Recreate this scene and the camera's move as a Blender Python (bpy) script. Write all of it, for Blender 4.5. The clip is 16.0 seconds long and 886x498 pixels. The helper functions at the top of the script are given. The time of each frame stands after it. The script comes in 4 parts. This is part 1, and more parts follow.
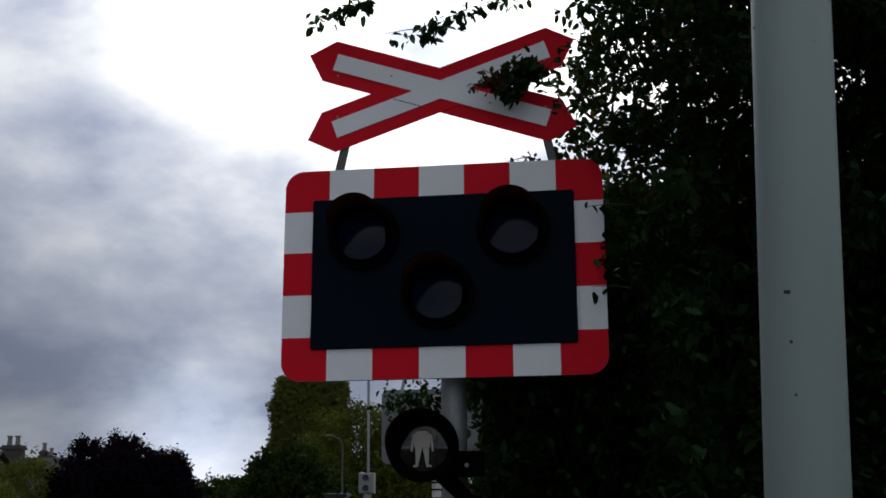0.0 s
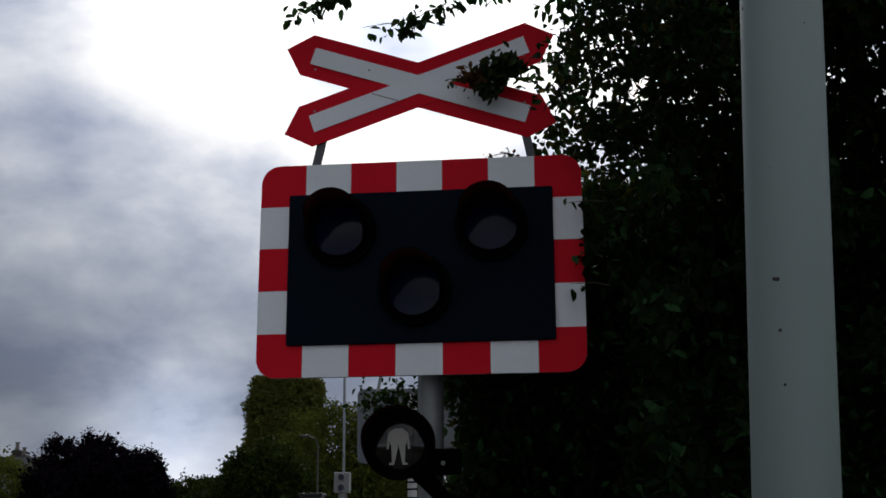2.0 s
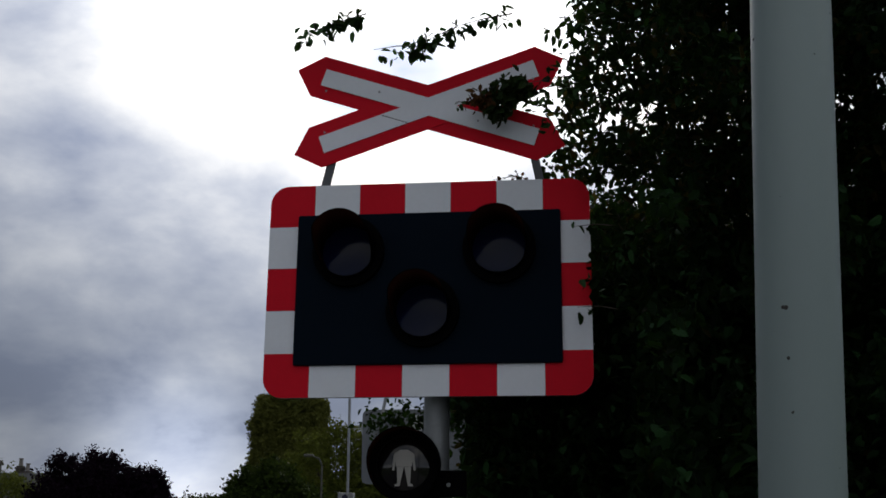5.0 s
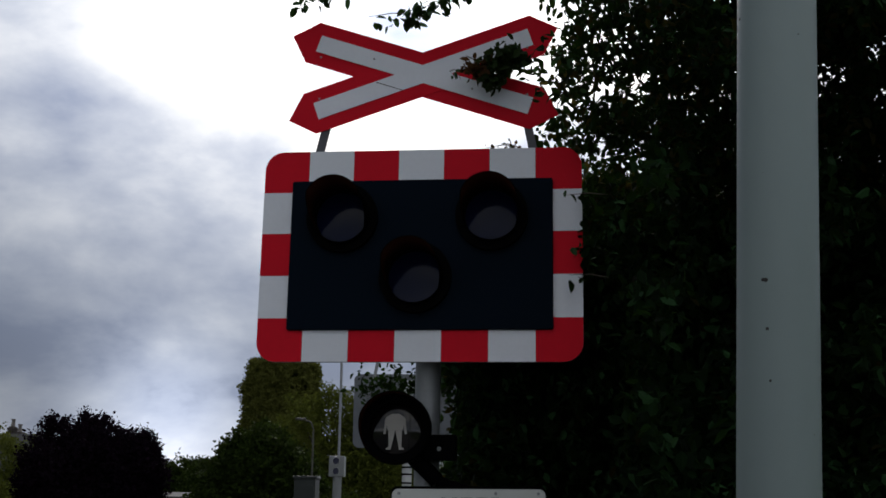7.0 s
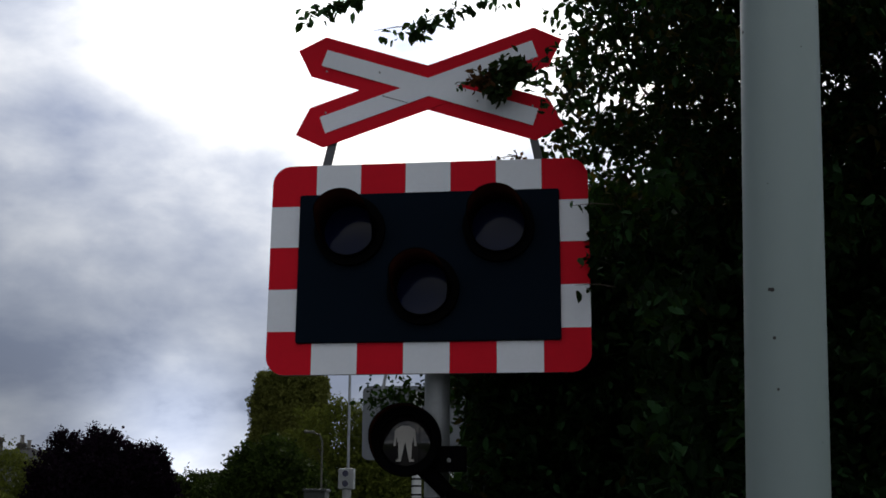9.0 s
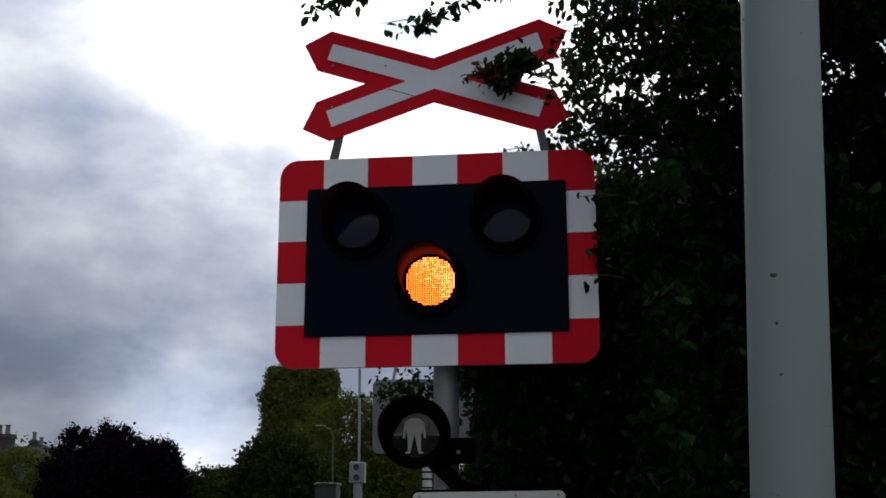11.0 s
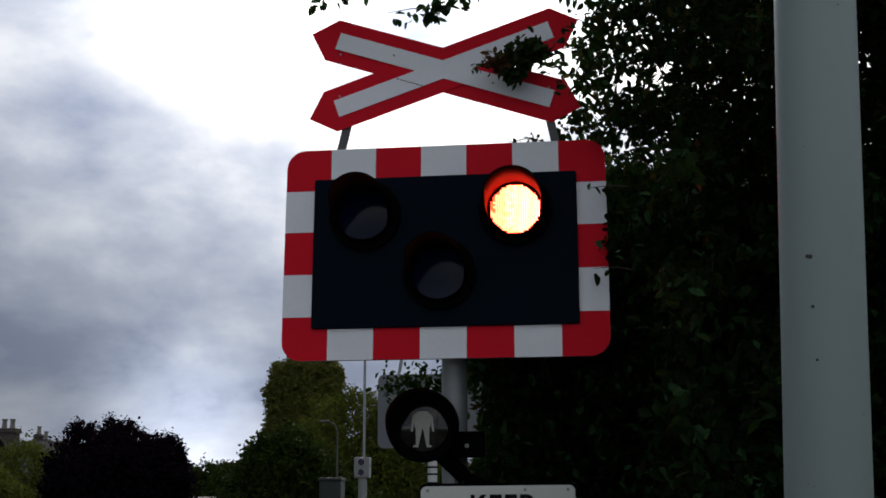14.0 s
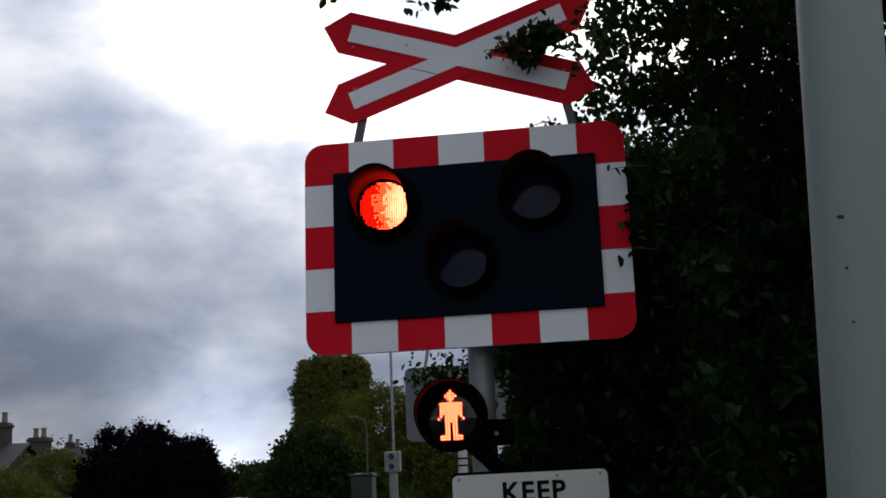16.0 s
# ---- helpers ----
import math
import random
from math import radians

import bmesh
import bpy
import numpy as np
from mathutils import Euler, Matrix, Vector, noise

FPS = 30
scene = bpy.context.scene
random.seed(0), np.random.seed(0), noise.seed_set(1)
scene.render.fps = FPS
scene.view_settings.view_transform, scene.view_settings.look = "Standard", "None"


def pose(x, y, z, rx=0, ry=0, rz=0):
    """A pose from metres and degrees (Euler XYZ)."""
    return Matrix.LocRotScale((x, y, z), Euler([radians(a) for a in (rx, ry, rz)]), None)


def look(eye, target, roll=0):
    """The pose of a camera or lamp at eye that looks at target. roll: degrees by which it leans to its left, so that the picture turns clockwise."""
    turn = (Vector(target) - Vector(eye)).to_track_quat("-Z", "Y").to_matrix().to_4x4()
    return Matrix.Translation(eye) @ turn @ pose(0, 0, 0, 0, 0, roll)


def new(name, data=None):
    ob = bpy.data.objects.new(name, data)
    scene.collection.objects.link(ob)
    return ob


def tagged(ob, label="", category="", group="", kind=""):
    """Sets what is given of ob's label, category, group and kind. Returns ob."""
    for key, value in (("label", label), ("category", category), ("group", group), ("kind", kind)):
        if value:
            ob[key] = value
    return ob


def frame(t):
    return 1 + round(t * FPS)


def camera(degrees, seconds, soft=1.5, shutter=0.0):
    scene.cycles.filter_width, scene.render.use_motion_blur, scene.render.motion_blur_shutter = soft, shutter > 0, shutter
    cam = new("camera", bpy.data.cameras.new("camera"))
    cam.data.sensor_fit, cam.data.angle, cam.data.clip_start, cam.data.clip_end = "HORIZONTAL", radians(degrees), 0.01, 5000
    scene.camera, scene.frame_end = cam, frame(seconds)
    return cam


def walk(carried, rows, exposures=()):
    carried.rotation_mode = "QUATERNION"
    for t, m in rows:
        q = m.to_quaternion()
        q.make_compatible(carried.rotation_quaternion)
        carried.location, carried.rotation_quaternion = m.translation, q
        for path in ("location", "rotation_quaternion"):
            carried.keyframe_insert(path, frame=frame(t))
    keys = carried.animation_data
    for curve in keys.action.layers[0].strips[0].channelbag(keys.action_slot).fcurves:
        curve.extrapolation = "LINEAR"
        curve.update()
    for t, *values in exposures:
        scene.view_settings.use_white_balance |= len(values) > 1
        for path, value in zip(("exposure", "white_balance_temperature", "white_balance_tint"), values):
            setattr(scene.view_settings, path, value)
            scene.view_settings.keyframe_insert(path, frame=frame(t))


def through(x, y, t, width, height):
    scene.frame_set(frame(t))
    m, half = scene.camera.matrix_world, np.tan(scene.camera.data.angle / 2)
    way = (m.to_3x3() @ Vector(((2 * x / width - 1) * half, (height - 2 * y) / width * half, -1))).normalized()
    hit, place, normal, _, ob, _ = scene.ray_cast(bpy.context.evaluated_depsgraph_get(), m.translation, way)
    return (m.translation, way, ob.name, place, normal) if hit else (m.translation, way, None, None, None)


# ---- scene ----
cam = camera(40.0, 16.0, soft=1.7)

# t, x, y, z, yaw, pitch, roll of the camera, which sways a little at eye height
PATH = (
    (0, 0.4757, -4.5685, 1.6341, 5.881, 12.674, -0.553),
    (0.5, 0.4693, -4.5597, 1.6295, 5.066, 13.421, 0.159),
    (1, 0.4680, -4.5459, 1.6275, 4.588, 13.025, -0.383),
    (1.5, 0.4663, -4.5387, 1.6271, 4.805, 13.125, -0.286),
    (2, 0.4685, -4.5258, 1.6270, 4.761, 12.682, -0.480),
    (2.5, 0.4636, -4.5302, 1.6247, 4.635, 12.698, -0.153),
    (3, 0.4618, -4.5500, 1.6252, 4.941, 13.079, 0.162),
    (3.5, 0.4688, -4.4972, 1.6383, 5.026, 13.733, 0.235),
    (6, 0.4612, -4.5802, 1.6221, 5.090, 13.406, 0.260),
    (6.5, 0.4645, -4.5888, 1.6253, 5.156, 12.907, 0.060),
    (7, 0.4680, -4.5821, 1.6234, 4.712, 12.048, 0.780),
    (7.5, 0.4695, -4.5935, 1.6225, 4.888, 12.365, 0.658),
    (8, 0.4670, -4.5970, 1.6231, 4.989, 12.368, 0.445),
    (8.5, 0.4658, -4.5994, 1.6230, 5.033, 12.422, 0.298),
    (9, 0.4656, -4.6006, 1.6228, 5.025, 12.562, 0.149),
    (11.5, 0.4730, -4.6082, 1.6154, 5.493, 12.179, -0.368),
    (12, 0.4652, -4.6024, 1.6152, 5.395, 12.115, 0.132),
    (12.5, 0.4630, -4.5807, 1.6139, 5.609, 12.289, -0.045),
    (13, 0.4612, -4.5625, 1.6134, 5.517, 12.530, -0.014),
    (13.5, 0.4541, -4.5637, 1.6112, 5.681, 12.503, 0.060),
    (14, 0.4502, -4.5526, 1.6112, 5.674, 12.072, -0.129),
    (14.5, 0.4491, -4.5505, 1.6096, 5.549, 11.803, -0.073),
    (15, 0.4468, -4.5436, 1.6098, 5.588, 11.857, -0.237),
    (15.2, 0.4472, -4.5400, 1.6088, 5.680, 11.870, -0.400),
    (15.4, 0.4492, -4.5150, 1.6046, 6.900, 11.890, -1.500),
    (15.5, 0.4494, -4.5107, 1.6040, 6.969, 11.906, -1.764),
    (16, 0.4455, -4.5261, 1.6007, 6.690, 11.750, -2.360),
)


def held(x, y, z, yaw, pitch, roll):
    turn = pose(0, 0, 0, 0, 0, yaw) @ pose(0, 0, 0, 90 + pitch, 0, 0) @ pose(0, 0, 0, 0, 0, roll)
    return Matrix.Translation((x, y, z)) @ turn


EXPOSURES = ((0.0, -0.12), (1.5, -0.22), (2.6, -0.32), (3.0, -0.12), (6.0, -0.26), (6.6, -0.26), (7.1, -0.06), (9.0, -0.03), (16.0, 0.0))
walk(cam, [(t, held(*row)) for t, *row in PATH], exposures=EXPOSURES)

# ---- sky, sun ----
SUN = Vector((-0.06, 0.78, 0.62)).normalized()


def link(tree, a, b):
    tree.links.new(a, b)


def node(tree, kind, **values):
    n = tree.nodes.new(kind)
    for key, value in values.items():
        if key in n.inputs:
            n.inputs[key].default_value = value
    return n


def maths(tree, op, a, b=None, c=None, clamp=False):
    n = tree.nodes.new("ShaderNodeMath")
    n.operation, n.use_clamp = op, clamp
    for i, v in enumerate((a, b, c)):
        if v is None:
            continue
        if isinstance(v, (int, float)):
            n.inputs[i].default_value = v
        else:
            tree.links.new(v, n.inputs[i])
    return n.outputs[0]


def ramp(tree, fac, stops):
    n = tree.nodes.new("ShaderNodeValToRGB")
    while len(n.color_ramp.elements) < len(stops):
        n.color_ramp.elements.new(0.5)
    for e, (at, colour) in zip(n.color_ramp.elements, stops):
        e.position, e.color = at, (*colour, 1)
    tree.links.new(fac, n.inputs[0])
    return n.outputs[0]


def blend(tree, fac, a, b, mode="MIX"):
    n = tree.nodes.new("ShaderNodeMix")
    n.data_type, n.blend_type = "RGBA", mode
    for socket, v in ((n.inputs[0], fac), (n.inputs[6], a), (n.inputs[7], b)):
        if isinstance(v, (int, float)):
            socket.default_value = v
        elif isinstance(v, tuple):
            socket.default_value = (*v, 1)
        else:
            tree.links.new(v, socket)
    return n.outputs[2]


world = bpy.data.worlds.new("cloudy_sky")
scene.world = world
world.use_nodes = True
wt = world.node_tree
wt.nodes.clear()
coords = wt.nodes.new("ShaderNodeTexCoord")
split = wt.nodes.new("ShaderNodeSeparateXYZ")
link(wt, coords.outputs["Generated"], split.inputs[0])
flat = wt.nodes.new("ShaderNodeMapping")
flat.inputs["Location"].default_value = (2.1, 0.9, 0.6)
flat.inputs["Scale"].default_value = (1.0, 1.0, 1.9)
link(wt, coords.outputs["Generated"], flat.inputs[0])
billow = node(wt, "ShaderNodeTexNoise", Scale=5.4, Detail=9.0, Roughness=0.52, Distortion=0.12)
link(wt, flat.outputs[0], billow.inputs["Vector"])
broad = node(wt, "ShaderNodeTexNoise", Scale=1.7, Detail=3.0, Roughness=0.5)
link(wt, flat.outputs[0], broad.inputs["Vector"])
towards = wt.nodes.new("ShaderNodeVectorMath")
towards.operation = "DOT_PRODUCT"
towards.inputs[1].default_value = SUN
link(wt, coords.outputs["Generated"], towards.inputs[0])
near = maths(wt, "MAXIMUM", towards.outputs["Value"], 0.0)
glow = maths(wt, "POWER", near, 12.0)
thick = maths(wt, "ADD", maths(wt, "MULTIPLY", billow.outputs[0], 0.65), maths(wt, "MULTIPLY", broad.outputs[0], 0.35))
thick = maths(wt, "SUBTRACT", thick, maths(wt, "MULTIPLY", glow, 0.10))
# the cover is heavier low over the land
heavy = maths(wt, "MULTIPLY", maths(wt, "SUBTRACT", 0.26, split.outputs[2]), 0.36)
thick = maths(wt, "ADD", thick, maths(wt, "MINIMUM", maths(wt, "MAXIMUM", heavy, -0.02), 0.056))
cloud = ramp(wt, thick, ((0.37, (1.02, 1.0, 0.99)), (0.45, (0.85, 0.87, 0.91)), (0.515, (0.60, 0.64, 0.73)), (0.60, (0.37, 0.42, 0.55))))
# added brightness in the unseen sky behind lights the fronts, strongest on the right
behind = maths(wt, "ADD", maths(wt, "MULTIPLY", split.outputs[1], -0.50), maths(wt, "MULTIPLY", split.outputs[0], 0.26))
opposite = maths(wt, "MAXIMUM", maths(wt, "ADD", behind, 0.26), 0.0)
# one bank of bright cumulus low over the far trees
bank = wt.nodes.new("ShaderNodeVectorMath")
bank.operation = "DOT_PRODUCT"
bank.inputs[1].default_value = Vector((-0.295, 0.9536, 0.062)).normalized()
link(wt, coords.outputs["Generated"], bank.inputs[0])
cumulus = maths(wt, "POWER", maths(wt, "MAXIMUM", bank.outputs["Value"], 0.0), 480.0)
low_sky = maths(wt, "POWER", maths(wt, "SUBTRACT", 1.0, maths(wt, "MAXIMUM", split.outputs[2], 0.0)), 42.0)
level = maths(wt, "ADD", maths(wt, "ADD", maths(wt, "MULTIPLY", glow, 3.1), 0.165), opposite)
breaks = maths(wt, "MULTIPLY", maths(wt, "SUBTRACT", 0.74, thick), 5.5, clamp=True)
level = maths(wt, "ADD", level, maths(wt, "MULTIPLY", maths(wt, "MULTIPLY", low_sky, breaks), 1.9))
level = maths(wt, "ADD", level, maths(wt, "MULTIPLY", maths(wt, "MULTIPLY", cumulus, breaks), 0.80))
bright = maths(wt, "MULTIPLY", maths(wt, "ADD", maths(wt, "ADD", glow, opposite), low_sky), 2.6, clamp=True)
cloud = blend(wt, 1.0, cloud, blend(wt, bright, (0.895, 0.955, 1.08), (1.02, 1.0, 0.97)), "MULTIPLY")
cloud = blend(wt, 1.0, cloud, level, "MULTIPLY")
sky = wt.nodes.new("ShaderNodeTexSky")
sky.sky_type, sky.sun_disc = "NISHITA", False
sky.sun_elevation, sky.sun_rotation = math.asin(SUN.z), math.atan2(SUN.x, SUN.y)
thin = maths(wt, "MULTIPLY", maths(wt, "SUBTRACT", 1.0, thick), 0.010)
upper = wt.nodes.new("ShaderNodeBackground")
link(wt, cloud, upper.inputs[0])
clear = wt.nodes.new("ShaderNodeBackground")
link(wt, sky.outputs[0], clear.inputs[0])
link(wt, thin, clear.inputs[1])
both = wt.nodes.new("ShaderNodeAddShader")
link(wt, upper.outputs[0], both.inputs[0])
link(wt, clear.outputs[0], both.inputs[1])
out = wt.nodes.new("ShaderNodeOutputWorld")
link(wt, both.outputs[0], out.inputs[0])

sun_data = bpy.data.lights.new("sun", "SUN")
sun_data.energy, sun_data.angle, sun_data.color = 0.8, radians(12), (1.0, 0.96, 0.9)
sun = new("sun", sun_data)
sun.matrix_world = look(SUN * 50, (0, 0, 0))


# ---- materials ----
def material(name, base, rough=0.6, metal=0.0, spec=0.4, vary=0.12, scale=6.0, grain=90.0, bump=0.15, island=0.0, dirt=None, dirt_level=0.62, through=None):
    m = bpy.data.materials.new(name)
    m.use_nodes = True
    t = m.node_tree
    t.nodes.clear()
    b = node(t, "ShaderNodeBsdfPrincipled", Roughness=rough, Metallic=metal)
    b.inputs["Specular IOR Level"].default_value = spec
    g = t.nodes.new("ShaderNodeNewGeometry")
    where = g.outputs["Position"]
    big = node(t, "ShaderNodeTexNoise", Scale=scale, Detail=4.0, Roughness=0.6)
    fine = node(t, "ShaderNodeTexNoise", Scale=grain, Detail=3.0, Roughness=0.6)
    link(t, where, big.inputs["Vector"])
    link(t, where, fine.inputs["Vector"])
    mix = maths(t, "ADD", maths(t, "MULTIPLY", big.outputs[0], 0.6), maths(t, "MULTIPLY", fine.outputs[0], 0.4))
    value = maths(t, "ADD", maths(t, "MULTIPLY", maths(t, "SUBTRACT", mix, 0.5), 4 * vary), 1.0)
    if island:
        value = maths(t, "MULTIPLY", value, maths(t, "ADD", maths(t, "MULTIPLY", g.outputs["Random Per Island"], 2 * island), 1 - island))
    colour = blend(t, 1.0, base, value, "MULTIPLY")
    if dirt:
        spots = node(t, "ShaderNodeTexNoise", Scale=scale * 2.3, Detail=6.0, Roughness=0.7)
        link(t, where, spots.inputs["Vector"])
        amount = maths(t, "MULTIPLY", maths(t, "SUBTRACT", spots.outputs[0], dirt_level), 5.0, clamp=True)
        colour = blend(t, amount, colour, dirt)
    link(t, colour, b.inputs["Base Color"])
    link(t, maths(t, "ADD", maths(t, "MULTIPLY", fine.outputs[0], 0.2), rough - 0.1, clamp=True), b.inputs["Roughness"])
    if bump:
        bm = node(t, "ShaderNodeBump", Strength=bump, Distance=0.002)
        link(t, fine.outputs[0], bm.inputs["Height"])
        link(t, bm.outputs[0], b.inputs["Normal"])
    surface = b.outputs[0]
    if through:
        tr = t.nodes.new("ShaderNodeBsdfTranslucent")
        link(t, blend(t, 1.0, through, value, "MULTIPLY"), tr.inputs[0])
        ms = t.nodes.new("ShaderNodeMixShader")
        ms.inputs[0].default_value = 0.35
        link(t, surface, ms.inputs[1])
        link(t, tr.outputs[0], ms.inputs[2])
        surface = ms.outputs[0]
    o = t.nodes.new("ShaderNodeOutputMaterial")
    link(t, surface, o.inputs[0])
    return m


def light_material(name, colour, strength):
    m = bpy.data.materials.new(name)
    m.use_nodes = True
    t = m.node_tree
    t.nodes.clear()
    e = t.nodes.new("ShaderNodeEmission")
    e.inputs[0].default_value, e.inputs[1].default_value = (*colour, 1), strength
    o = t.nodes.new("ShaderNodeOutputMaterial")
    link(t, e.outputs[0], o.inputs[0])
    return m


WHITE = material("white_sheeting", (0.70, 0.73, 0.78), 0.6, spec=0.1, vary=0.05, scale=5, grain=60, bump=0.03, dirt=(0.46, 0.46, 0.43), dirt_level=0.72)
RED = material("red_sheeting", (0.56, 0.007, 0.020), 0.6, spec=0.08, vary=0.07, scale=5, grain=60, bump=0.03, dirt=(0.30, 0.012, 0.016), dirt_level=0.70)
PANEL = material("black_panel", (0.0018, 0.0056, 0.0115), 0.75, spec=0.05, vary=0.10, scale=4, grain=120, bump=0.05)
BLACK = material("black_plastic", (0.0013, 0.0013, 0.0016), 0.7, spec=0.02, vary=0.15, scale=14, grain=160, bump=0.05)
LENS = material("dark_lens", (0.004, 0.007, 0.030), 0.10, spec=0.15, vary=0.03, scale=9, grain=220, bump=0.0)
FRONT = material("dark_front_glass", (0.0030, 0.0026, 0.0030), 0.10, spec=0.38, vary=0.0, bump=0.0)
GALV = material("galvanised_steel", (0.24, 0.25, 0.26), 0.5, metal=0.45, vary=0.16, scale=11, grain=70, bump=0.1)
STRUT = material("weathered_steel", (0.085, 0.09, 0.10), 0.6, metal=0.3, vary=0.12, scale=11, grain=70, bump=0.1)
POLE = material("grey_painted_steel", (0.222, 0.276, 0.274), 0.45, spec=0.35, vary=0.025, scale=5, grain=40, bump=0.02)
DULL = material("dull_grey_steel", (0.065, 0.065, 0.052), 0.7, metal=0.0, vary=0.1)
CHIP = material("dark_chip", (0.03, 0.028, 0.026), 0.8, vary=0.2)
SIGN_BACK = material("grey_sheet_metal", (0.11, 0.12, 0.135), 0.55, metal=0.2, vary=0.08, scale=3, grain=40, bump=0.05)
PALE = material("pale_symbol", (0.27, 0.26, 0.24), 0.5, vary=0.05, scale=30, grain=200, bump=0.0)
INK = material("black_lettering", (0.005, 0.005, 0.006), 0.6, spec=0.05, vary=0.1)
BOARD_WHITE = material("white_plate", (0.50, 0.52, 0.50), 0.55, spec=0.15, vary=0.05, scale=6, grain=60, bump=0.03, dirt=(0.36, 0.37, 0.34), dirt_level=0.70)
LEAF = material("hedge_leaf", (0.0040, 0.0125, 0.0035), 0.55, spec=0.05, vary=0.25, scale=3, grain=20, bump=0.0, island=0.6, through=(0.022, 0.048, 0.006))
LEAF_OLIVE = material("olive_leaf", (0.014, 0.013, 0.004), 0.55, spec=0.05, vary=0.2, scale=3, grain=40, bump=0.0, island=0.5, through=(0.085, 0.070, 0.012))
IVY = material("ivy_leaf", (0.018, 0.034, 0.010), 0.55, spec=0.08, vary=0.2, scale=8, grain=40, bump=0.0, island=0.5, through=(0.03, 0.05, 0.01))
DRY = material("withered_leaf", (0.070, 0.034, 0.014), 0.7, spec=0.05, vary=0.2, scale=8, grain=40, bump=0.0, island=0.4, through=(0.08, 0.04, 0.01))
LEAF_PALE = material("young_leaf", (0.021, 0.060, 0.020), 0.5, spec=0.12, vary=0.12, scale=3, grain=60, bump=0.0, island=0.4, through=(0.045, 0.10, 0.03))
BARK = material("bark", (0.055, 0.045, 0.035), 0.9, vary=0.25, scale=12, grain=60, bump=0.5)
FOLIAGE = material("green_foliage", (0.125, 0.132, 0.030), 0.6, spec=0.06, vary=0.10, scale=0.8, grain=8, bump=0.0, island=0.14, through=(0.07, 0.08, 0.015))
FOLIAGE_DARK = material("dark_green_foliage", (0.026, 0.043, 0.007), 0.6, spec=0.05, vary=0.15, scale=0.8, grain=8, bump=0.0, island=0.5, through=(0.025, 0.038, 0.006))
FOLIAGE_LIME = material("yellow_green_foliage", (0.085, 0.104, 0.016), 0.6, spec=0.06, vary=0.2, scale=0.8, grain=8, bump=0.0, island=0.25, through=(0.08, 0.09, 0.015))
PURPLE = material("purple_foliage", (0.0085, 0.0038, 0.0090), 0.7, spec=0.04, vary=0.15, scale=0.8, grain=8, bump=0.0, island=0.5, through=(0.006, 0.003, 0.006))
GRASS = material("grass", (0.05, 0.075, 0.022), 0.9, vary=0.2, scale=0.6, grain=14, bump=0.3)
ASPHALT = material("asphalt", (0.05, 0.05, 0.052), 0.85, vary=0.14, scale=1.5, grain=120, bump=0.4)
PAVING = material("paving", (0.20, 0.195, 0.185), 0.85, vary=0.12, scale=2, grain=60, bump=0.3)
KERB = material("kerb_stone", (0.26, 0.255, 0.24), 0.85, vary=0.12, scale=4, grain=60, bump=0.3)
BRICK = material("brick", (0.052, 0.044, 0.040), 0.85, vary=0.2, scale=5, grain=30, bump=0.3)
SLATE = material("slate", (0.035, 0.037, 0.041), 0.7, vary=0.2, scale=3, grain=20, bump=0.3)
POT = material("clay_pot", (0.17, 0.155, 0.145), 0.85, vary=0.15)
RENDERED = material("white_render", (0.30, 0.30, 0.30), 0.8, vary=0.08)
PAINT = material("white_paint", (0.18, 0.19, 0.19), 0.45, vary=0.06)
POST_WHITE = material("chalky_white_paint", (0.42, 0.43, 0.43), 0.5, vary=0.08, scale=6)
WINDOW = material("window_glass", (0.02, 0.024, 0.03), 0.08, spec=0.8, vary=0.05, bump=0.0)
CABINET = material("grey_green_paint", (0.006, 0.011, 0.009), 0.5, vary=0.08)
RED_HOT = light_material("red_led_full", (1.0, 0.054, 0.027), 36.0)
RED_HIGH = light_material("red_led_bright", (1.0, 0.039, 0.016), 34.0)
RED_MID = light_material("red_led_half", (1.0, 0.014, 0.004), 24.0)
RED_LOW = light_material("red_led_edge", (1.0, 0.008, 0.002), 2.2)
AMBER_DIM = light_material("amber_led_low", (1.0, 0.110, 0.012), 7.0)
AMBER = light_material("amber_led", (1.0, 0.165, 0.040), 9.0)
AMBER_HOT = light_material("amber_led_full", (1.0, 0.190, 0.110), 13.0)
MAN_RED = light_material("red_symbol_led", (1.0, 0.085, 0.032), 20.0)
MAN_GLOW = light_material("red_symbol_glow", (1.0, 0.012, 0.005), 1.2)


# ---- mesh tools ----
def part(name, bm, mat, parent=None, label="", smooth=False):
    me = bpy.data.meshes.new(name)
    if smooth:
        for f in bm.faces:
            f.smooth = True
    bm.to_mesh(me)
    bm.free()
    for m in mat if isinstance(mat, (list, tuple)) else (mat,):
        me.materials.append(m)
    ob = new(name, me)
    ob.parent = parent
    if label:
        ob["label"] = label
    return ob


def shared(name, me, parent, m):
    ob = new(name, me)
    ob.parent = parent
    ob.matrix_basis = m
    return ob


def thing(name, at, label, category, group="", kind=""):
    ob = new(name)
    ob.matrix_basis = at
    ob.empty_display_size = 0.1
    return tagged(ob, label, category, group, kind)


def box(bm, x0, y0, z0, x1, y1, z1, bevel=0.0):
    r = bmesh.ops.create_cube(bm, size=1.0)
    vs = r["verts"]
    for v in vs:
        v.co = Vector(((x0 + x1) / 2 + v.co.x * (x1 - x0), (y0 + y1) / 2 + v.co.y * (y1 - y0), (z0 + z1) / 2 + v.co.z * (z1 - z0)))
    if bevel:
        es = list({e for v in vs for e in v.link_edges})
        bmesh.ops.bevel(bm, geom=es, offset=bevel, segments=2, affect="EDGES", profile=0.5)
    return bm


